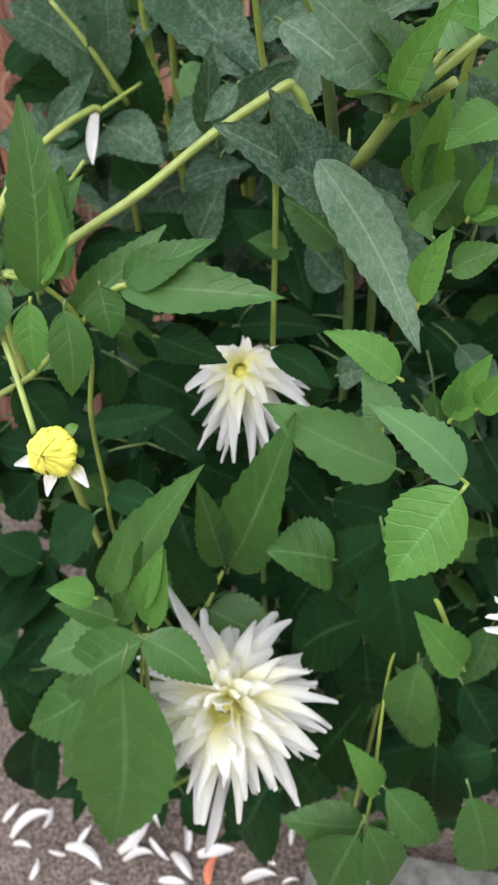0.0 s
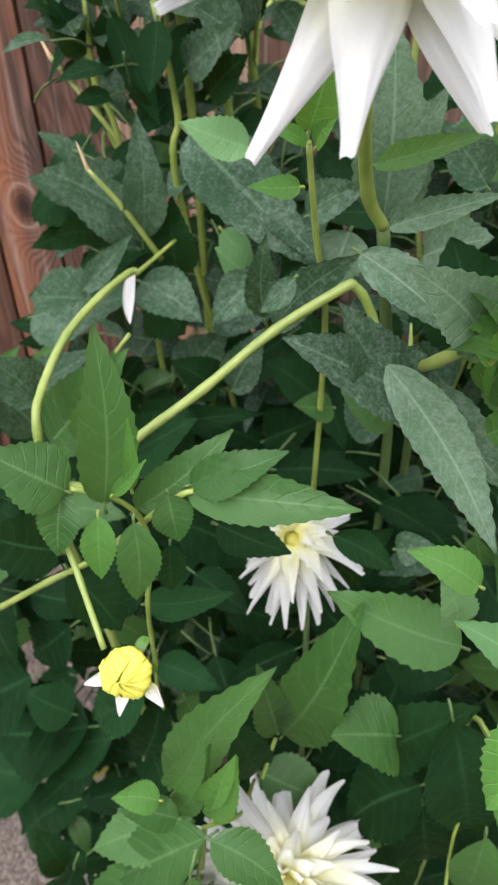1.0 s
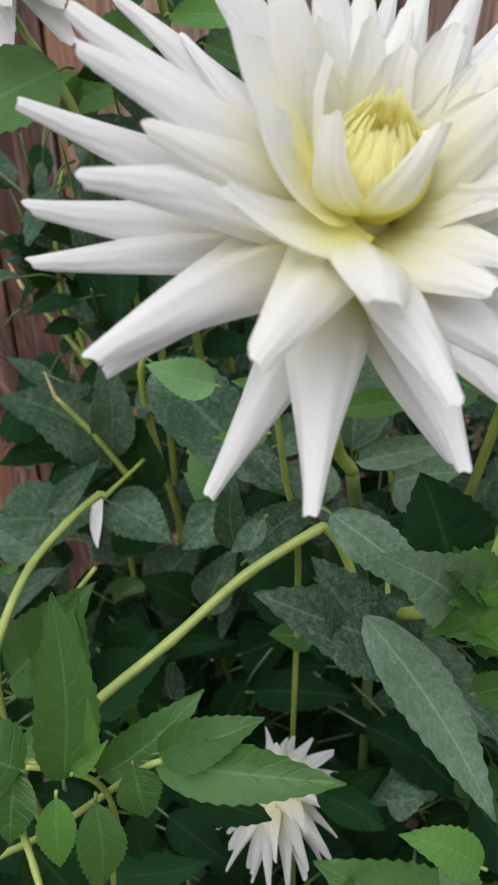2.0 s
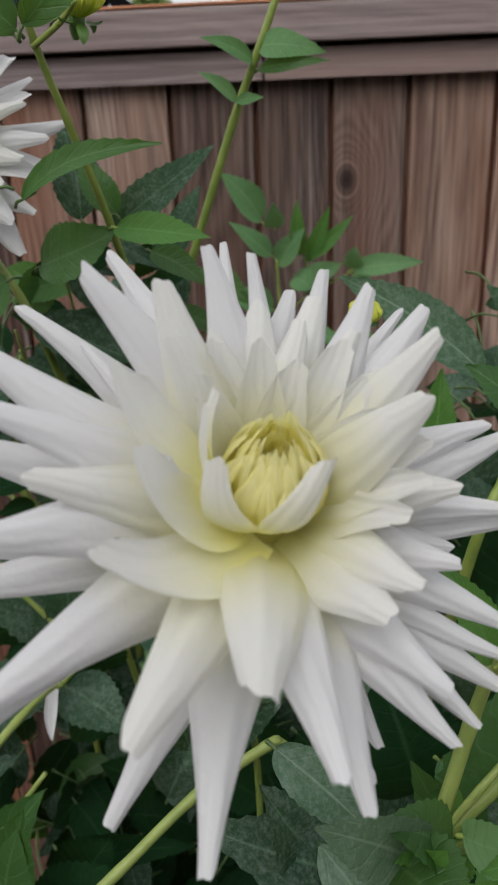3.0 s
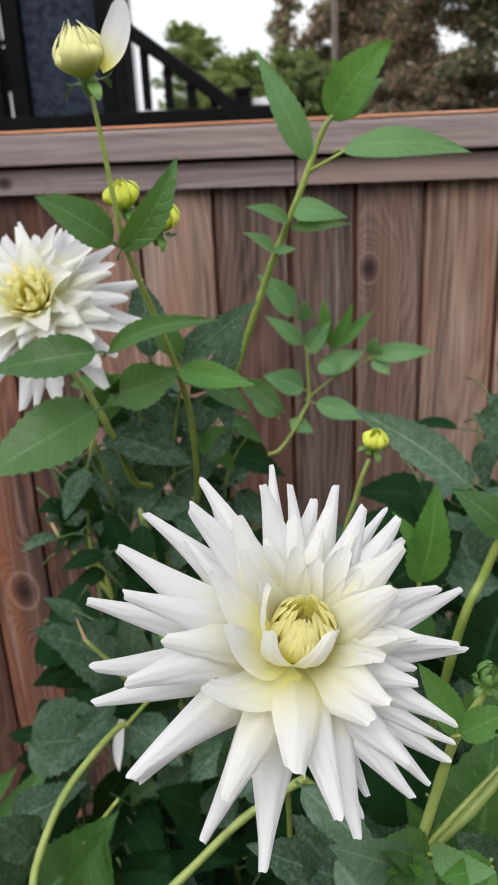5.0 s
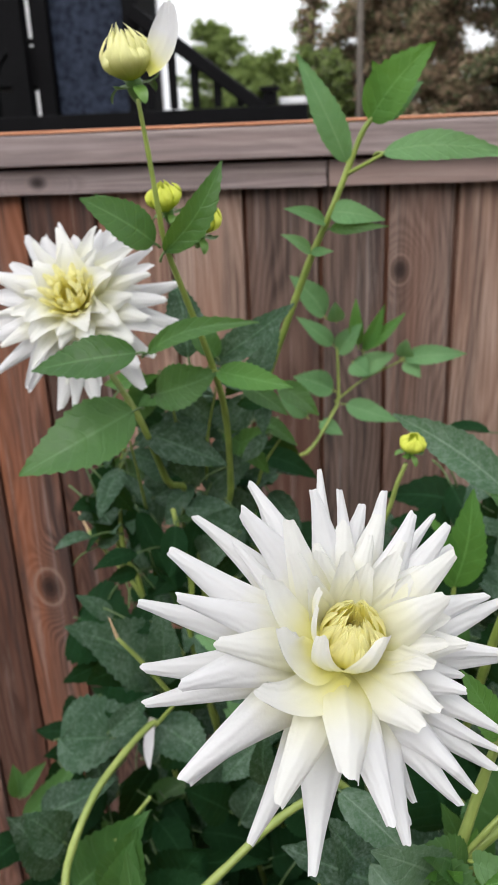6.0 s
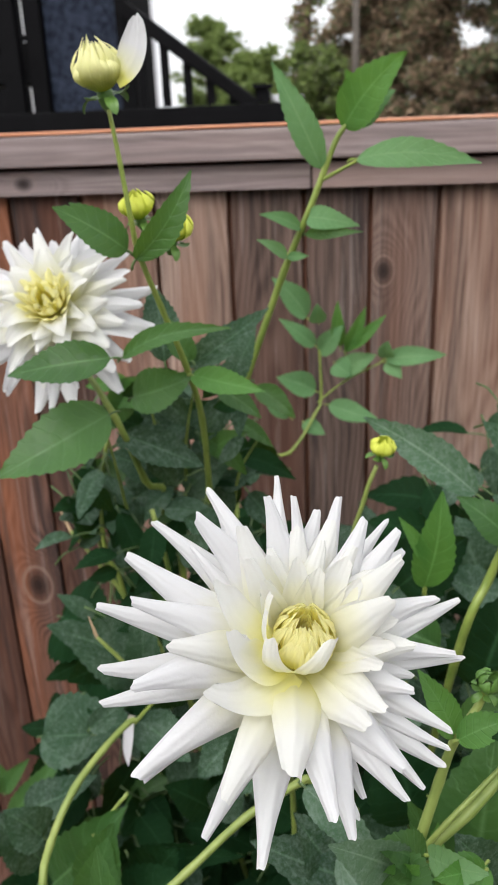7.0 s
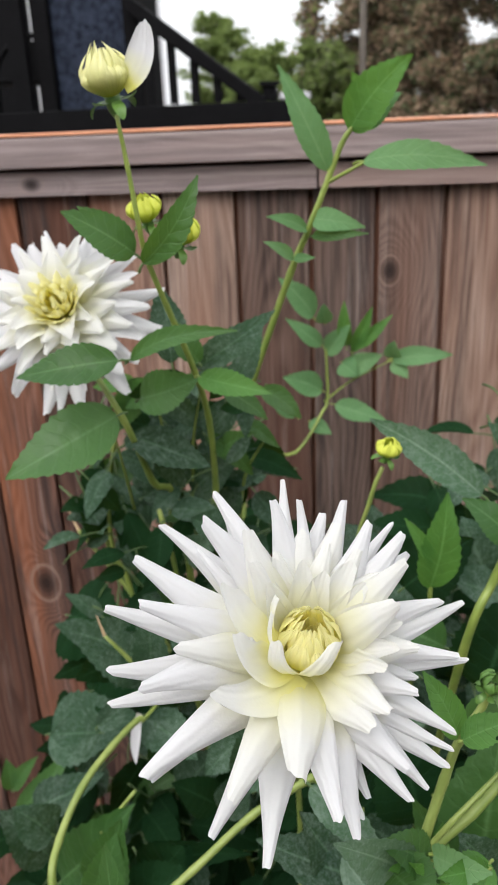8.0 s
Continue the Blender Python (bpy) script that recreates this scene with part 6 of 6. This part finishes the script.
leaf(plant, (0.216, 0.620, 1.312), (0.239, 0.610, 1.335), (-0.09, -0.69, 0.72), 0.019, "mid", 0.15, 0.34, 0.003)
leaf(low, (0.224, 0.550, 1.267), (0.232, 0.540, 1.316), (-0.10, -0.60, 0.80), 0.018, "fresh", 0.15, 0.34, 0.005)
leaf(low, (0.234, 0.540, 1.286), (0.240, 0.530, 1.318), (-0.12, -0.60, 0.79), 0.016, "fresh", 0.15, 0.34, 0.003)
leaf(low, (0.223, 0.550, 1.271), (0.222, 0.540, 1.305), (-0.09, -0.60, 0.80), 0.010, "fresh", 0.15, 0.34, 0.004)
leaf(back, (0.074, 0.840, 1.319), (0.045, 0.830, 1.350), (0.08, -0.73, 0.68), 0.026, "mildew", 0.15, 0.34, 0.004)
leaf(back, (0.192, 0.800, 1.393), (0.161, 0.800, 1.431), (-0.09, -0.78, 0.62), 0.031, "mildew", 0.15, 0.34, 0.005)
leaf(back, (0.007, 0.950, 1.437), (-0.018, 0.930, 1.461), (0.16, -0.83, 0.53), 0.038, "mildew", 0.15, 0.34, 0.004)
leaf(back, (-0.017, 0.950, 1.390), (0.015, 0.930, 1.427), (0.15, -0.81, 0.57), 0.034, "dark", 0.15, 0.34, 0.005)
leaf(plant, (0.171, 0.600, 1.405), (0.178, 0.580, 1.437), (-0.13, -0.67, 0.73), 0.023, "fresh", 0.15, 0.34, 0.004)
leaf(low, (0.114, 0.635, 1.229), (0.157, 0.630, 1.206), (0.06, -0.60, 0.80), 0.022, "dark", 0.1, 0.7, 0.005)
leaf(low, (0.158, 0.660, 1.193), (0.179, 0.650, 1.212), (0.01, -0.61, 0.79), 0.023, "mildew", 0.15, 0.34, 0.003)
leaf(back, (-0.084, 0.920, 1.265), (-0.116, 0.900, 1.295), (0.24, -0.70, 0.68), 0.016, "mildew", 0.15, 0.34, 0.005)
stem(back, [(0.028, 0.900, 1.256), (0.013, 0.920, 1.271)], 0.002, 0.0015, STEM)
stem(low, [(-0.078, 0.750, 1.244), (-0.046, 0.760, 1.285)], 0.0024, 0.002, STEM_YELLOW)
leaf(back, (0.026, 0.840, 1.296), (0.008, 0.830, 1.320), (0.13, -0.71, 0.70), 0.025, "pale", 0.15, 0.34, 0.003)
leaf(back, (0.077, 0.720, 1.364), (0.057, 0.710, 1.344), (0.17, -0.76, 0.63), 0.015, "mildew", 0.15, 0.34, 0.003)
leaf(low, (0.005, 0.580, 1.313), (0.012, 0.570, 1.366), (0.24, -0.58, 0.78), 0.008, "fresh", 0.15, 0.34, 0.005)
leaf(low, (-0.006, 0.580, 1.307), (0.015, 0.570, 1.342), (0.24, -0.57, 0.79), 0.008, "fresh", 0.15, 0.34, 0.004)


# ---- fallen petals ----
def fallen(x, y, turn, length, mat=None, name="fallen_petal", label="fallen white dahlia petal lying on the soil"):
    a = radians(turn)
    d = Vector((math.cos(a), math.sin(a), 0)) * length / 2
    p = Vector((x, y, 0.016))
    COUNT[0] += 1
    r = random.Random(COUNT[0])
    curl = Vector((-d.y, d.x, 0)) * r.uniform(-0.8, 0.8)
    bm = petal_blade(bmesh.new(), p - d, p + curl + Vector((0, 0, r.uniform(0.004, 0.016))), p + d + Vector((0, 0, r.uniform(0, 0.008))), (r.uniform(-0.6, 0.6), r.uniform(-0.7, 0.2), 1), length * r.uniform(0.2, 0.34) * (1.7 if mat else 1), r.uniform(0.7, 1.5), 1.0 if COUNT[0] % 2 else -1.0, 0.15, COUNT[0])
    return tagged(part(name, bm, mat or PETAL_OLD), label, "petal", "fallen petals")


# <fallen>
fallen(-0.319, 0.680, 43, 0.082)
fallen(-0.210, 0.643, -18, 0.080)
fallen(-0.080, 0.681, -34, 0.054)
fallen(-0.130, 0.692, 54, 0.071)
fallen(-0.168, 0.610, -4, 0.037)
fallen(-0.033, 0.661, -40, 0.060)
fallen(0.105, 0.666, 19, 0.060)
fallen(0.428, 0.732, 3, 0.073)
fallen(0.021, 0.694, 18, 0.066)
fallen(0.151, 0.745, -90, 0.034)
fallen(-0.044, 0.633, 4, 0.050)
fallen(-0.298, 0.696, -92, 0.041)
fallen(0.160, 0.670, 19, 0.030)
fallen(-0.101, 0.732, -49, 0.047)
fallen(0.368, 0.708, 15, 0.060)
fallen(-0.324, 0.642, 0, 0.035)
fallen(-0.220, 0.680, 67, 0.041)
fallen(-0.136, 0.685, 134, 0.047)
fallen(-0.113, 0.661, 21, 0.053)
fallen(-0.290, 0.610, 88, 0.035)
fallen(0.110, 0.701, 155, 0.041)
fallen(0.242, 0.687, 42, 0.047)
fallen(-0.038, 0.713, 109, 0.053)
fallen(-0.260, 0.643, 176, 0.035)
fallen(-0.366, 0.694, 63, 0.041)
fallen(0.023, 0.665, 80, 0.050, RED, "withered_petal", "withered reddish-brown petal lying on the soil")
# </fallen>


# ---- beyond the fence: porch, stair rail, trees ----
porch = thing("porch_column", (-1.37, 5.0, 0), "dark blue stucco porch column with black edge trim", "column")
part("shaft", box(bmesh.new(), -1.60, -1.19, 5.0, 5.4, 0, 4.2, 0.01), STUCCO, porch, smooth=False)
part("trim", box(bmesh.new(), -1.186, -1.10, 4.96, 5.4, 0, 4.2, 0.008), BLACK, porch, "black painted trim board", smooth=False)
part("trim", box(bmesh.new(), -1.70, -1.604, 4.96, 5.4, 0, 4.2, 0.008), BLACK, porch, "black painted trim board", smooth=False)

deck = thing("deck", (-1.8, 5.2, 0), "raised deck with a black painted edge beam", "deck")
part("beam", box(bmesh.new(), -6.0, -0.20, 4.86, 4.95, 1.70, 1.86, 0.01), BLACK, deck, smooth=False)
part("decking", box(bmesh.new(), -6.0, -0.30, 4.952, 8.0, 1.66, 1.70, 0.005), POLE, deck, smooth=False)
for px in (-5.5, -3.2, -0.45):
    part("post", box(bmesh.new(), px - 0.05, px + 0.05, 5.0, 5.1, 0, 1.658, 0.005), BLACK, deck, smooth=False)

rail = thing("stair_railing", (-0.75, 4.9, 1.86), "black painted wooden stair railing with square balusters", "railing")
bm = box(bmesh.new(), -0.43, 0.43, -0.045, 0.045, -0.034, 0.034, 0.008)
bmesh.ops.transform(bm, verts=bm.verts, matrix=pose(-0.785, 4.92, 2.099, 0, 36.5, 0))
part("handrail", bm, BLACK, rail, smooth=False)
for i in range(5):
    x = -1.045 + 0.121 * i
    top = 2.099 - (x + 0.785) * math.tan(radians(36.5)) - 0.03
    part("baluster", box(bmesh.new(), x - 0.02, x + 0.02, 4.9, 4.94, 1.863, top, 0.004), BLACK, rail, smooth=False)
newel = thing("newel_post", (-0.40, 4.95, 1.86), "short black newel post with a flat cap", "post")
part("shaft", box(bmesh.new(), -0.44, -0.37, 4.92, 4.99, 1.863, 1.93, 0.005), BLACK, newel, smooth=False)
part("cap", box(bmesh.new(), -0.455, -0.355, 4.905, 5.005, 1.932, 1.955, 0.008), BLACK, newel, smooth=False)
ledge = box(bmesh.new(), -0.36, -0.22, 4.97, 5.4, 1.864, 1.90, 0.006)
tagged(part("step_board", ledge, WHITE, smooth=False), "pale weathered board lying on the deck edge", "board")

guard = thing("deck_railing", (-2.6, 4.9, 1.86), "black deck railing with posts and balusters", "railing")
part("top_rail", box(bmesh.new(), -4.0, -1.71, 4.9, 4.98, 2.72, 2.78, 0.008), BLACK, guard, smooth=False)
for i in range(12):
    x = -1.78 - 0.17 * i
    w = 0.05 if i % 4 == 0 else 0.02
    part("baluster", box(bmesh.new(), x - w, x + w, 4.91, 4.97, 1.863, 2.72, 0.004), BLACK, guard, smooth=False)
chair = thing("garden_chair", (-2.05, 5.6, 1.70), "dark metal garden chair standing on the deck", "chair")
bm = bmesh.new()
tube(bm, [(-2.25, 5.55, 1.71), (-2.2, 5.6, 2.15), (-1.98, 5.62, 2.3), (-1.8, 5.6, 2.15), (-1.76, 5.55, 1.71)], 0.018, 0.018, 8, 6)
part("frame", bm, BLACK, chair)
part("seat", box(bmesh.new(), -2.22, -1.78, 5.35, 5.75, 2.02, 2.05, 0.01), BLACK, chair, smooth=False)
part("backrest", box(bmesh.new(), -2.16, -1.84, 5.74, 5.77, 2.06, 2.28, 0.01), BLACK, chair, smooth=False)

panel = thing("house_wall", (-4.2, 9.0, 0), "pale house wall far behind the deck", "house")
part("wall", box(bmesh.new(), -7.5, -2.75, 9.0, 9.3, 0, 5.0, 0.01), WHITE, panel, smooth=False)
part("door_frame", box(bmesh.new(), -3.9, -3.3, 8.96, 8.998, 0.5, 4.0, 0.01), BLACK, panel, smooth=False)
bm = box(bmesh.new(), -2.1, -1.95, 8.9, 9.05, 0, 3.6, 0.01)
tagged(part("white_post", bm, WHITE, smooth=False), "white painted post behind the stairs", "post")


def tree(x, y, height, spread, mats, seed, label, low=0.1, n=5200, size=0.13, conifer=True, bare=0.0):
    """Trunk, limbs and a loose crown of many small leaves."""
    r = random.Random(seed)
    t = thing("tree", (x, y, 0), label, "tree", "trees beyond the fence")
    bm = tube(bmesh.new(), [(x, y, 0), (x + r.uniform(-0.2, 0.2), y, height * 0.5), (x + r.uniform(-0.3, 0.3), y, height)], 0.16 + height * 0.012, 0.02, 8, 5)
    part("trunk", bm, BARK, t)
    limbs, bmL = [], bmesh.new()
    for i in range(90):
        z = height * (low + (0.97 - low) * i / 89)
        f = 1 - (z / height - low) / (1 - low)
        reach = spread * ((0.25 + 0.75 * f) if conifer else math.sin(math.pi * (0.12 + 0.85 * (1 - f))) ** 0.6) * r.uniform(0.6, 1.15)
        a = r.uniform(0, 2 * math.pi)
        p0, p1 = Vector((x, y, z)), Vector((x + reach * math.cos(a), y + reach * math.sin(a), z + reach * (r.uniform(-0.35, 0.05) if conifer else r.uniform(0.1, 0.6))))
        mid = (p0 + p1) / 2 + Vector((0, 0, 0.12 * reach))
        tube(bmL, [p0, mid, p1], 0.035, 0.008, 5, 3)
        limbs.append((p0, mid, p1))
    tagged(part("branchwork", bmL, BARK, t), kind="stuff")
    verts, faces = [], []
    for i in range(int(n * (1 - bare))):
        p0, mid, p1 = r.choice(limbs)
        v = r.random() ** 0.6
        p = p0 * (1 - v) ** 2 + mid * 2 * v * (1 - v) + p1 * v * v
        p += Vector((r.gauss(0, 0.2), r.gauss(0, 0.2), r.gauss(-0.05, 0.17))) * (spread * 0.3)
        d = Vector((r.uniform(-1, 1), r.uniform(-1, 1), r.uniform(-0.8, 0.6))).normalized()
        s = d.orthogonal().normalized()
        s = Matrix.Rotation(r.uniform(0, 6.28), 3, d) @ s
        ln, wd = size * r.uniform(0.6, 1.4), size * r.uniform(0.2, 0.42)
        k = len(verts)
        verts += [p, p + d * ln * 0.5 + s * wd, p + d * ln, p + d * ln * 0.5 - s * wd]
        faces.append((k, k + 1, k + 2, k + 3))
    me = bpy.data.meshes.new("crown")
    me.from_pydata([q - Vector((x, y, 0)) for q in verts], [], faces)
    for m in mats:
        me.materials.append(m)
    for i, f in enumerate(me.polygons):
        f.material_index = (i * 7919 % 10 < 3) if len(mats) > 1 else 0
    ob = tagged(new("crown", me), kind="stuff")
    ob.parent = t


tree(-4.75, 28, 4.5, 1.25, (TREE_GREEN,), 7, "round green leafy tree beyond the stairs", n=14400, size=0.13, conifer=False)
tree(-2.6, 22, 3.1, 1.1, (TREE_GREEN,), 9, "low green leafy tree beyond the stairs", n=14400, size=0.13, conifer=False)
tree(-1.2, 23, 3.2, 1.2, (TREE_GREEN, TREE_DARK), 10, "low green leafy tree beyond the fence", n=14400, size=0.13, conifer=False)
tree(-1.5, 25, 5.6, 1.0, (TREE_BROWN, TREE_GREEN), 8, "half-bare thin tree with wispy twigs", n=4160, size=0.13, conifer=True)
tree(0.1, 24, 7.5, 1.9, (TREE_BROWN, TREE_DARK), 4, "tall rusty-brown cedar beyond the fence", n=66000, size=0.125, low=0.02)
tree(2.2, 23, 8.5, 2.0, (TREE_BROWN, TREE_DARK), 3, "tall rusty-brown cedar beyond the fence", n=66000, size=0.125, low=0.02)
tree(4.2, 22, 9.0, 2.2, (TREE_DARK, TREE_BROWN), 5, "tall dark green conifer beyond the fence", n=66000, size=0.125, low=0.02)
tree(6.6, 23, 9.0, 2.4, (TREE_BROWN, TREE_DARK), 12, "tall rusty-brown cedar beyond the fence", n=40000, size=0.125, low=0.02)
tree(1.2, 30, 9.0, 2.6, (TREE_DARK, TREE_BROWN), 6, "tall dark green conifer beyond the fence", n=56000, size=0.125, low=0.02)
tree(-7.5, 24, 4.0, 2.0, (TREE_GREEN,), 11, "low green leafy tree beyond the deck", n=11200, size=0.13, conifer=False)

pole = thing("utility_pole", (-0.1, 19.0, 0), "tall weathered wooden utility pole", "pole")
part("shaft", tube(bmesh.new(), [(-0.1, 19.0, 0), (-0.1, 19.0, 9.0)], 0.075, 0.06, 10, 3), POLE, pole)

# ---- the fence: boards, trim and cap ----
fence = thing("fence", (0, 1.56, 0), "weathered reddish-brown cedar board fence with trim and cap", "fence")
JOINTS = [0.258, 0.156, 0.055, -0.061, -0.180, -0.298, -0.417, -0.531]
edges = sorted(JOINTS + [0.258 + 0.1135 * i for i in range(1, 24)] + [-0.531 - 0.1135 * i for i in range(1, 24)])
r = random.Random(11)
for a, b in zip(edges, edges[1:]):
    front = 1.533 + r.uniform(-0.002, 0.003)
    mat = WOOD_DARK if a < 0.0 < b or a < 0.1 < b else WOOD_RED if b < -0.29 else WOOD_LIGHT if a < 0.3 < b or a < -0.12 < b else WOOD
    if a < -0.469 < b:
        mat = wood_material("fence_cedar_knot", (0.035, 0.018, 0.014), (0.15, 0.08, 0.06), (0.25, 0.088, 0.04), (-0.469 - (a + b) / 2, 0.987 - 0.03, 0.027), 0.8, "z", 0.6, 0.13)
    elif a < 0.173 < b:
        mat = wood_material("fence_cedar_dark_knot", (0.08, 0.052, 0.044), (0.33, 0.225, 0.185), (0.18, 0.08, 0.05), (0.177 - (a + b) / 2, 1.583 - 0.03, 0.016), 0.8, "z", 0.3, 0.05)
    bm = box(bmesh.new(), a + 0.0036, b - 0.0036, front, front + 0.010, 0.03, 1.735, 0.002)
    part("board", bm, mat, fence, smooth=False, at=((a + b) / 2, front, 0.03))
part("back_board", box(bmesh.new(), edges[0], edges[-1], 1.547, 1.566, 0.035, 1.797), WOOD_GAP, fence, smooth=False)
for x0, x1 in ((-3.1, -0.9), (-0.897, 0.0665), (0.0695, 2.2), (2.203, 2.95)):
    part("lower_trim", box(bmesh.new(), x0, x1, 1.512, 1.530, 1.711, 1.748, 0.002), TRIM_KNOT if x0 == -0.897 else TRIM_WOOD, fence, smooth=False)
part("upper_trim", box(bmesh.new(), -3.1, 2.95, 1.494, 1.528, 1.754, 1.798, 0.003), TRIM_WOOD, fence, smooth=False)
part("cap_board", box(bmesh.new(), -3.1, 2.95, 1.4945, 1.60, 1.7995, 1.803, 0.001), CAP_WOOD, fence, "fresh orange-brown cedar cap", smooth=False)
for px in (-2.4, -0.2, 2.0):
    part("post", box(bmesh.new(), px - 0.045, px + 0.045, 1.568, 1.658, 0, 1.74, 0.003), WOOD, fence, smooth=False)
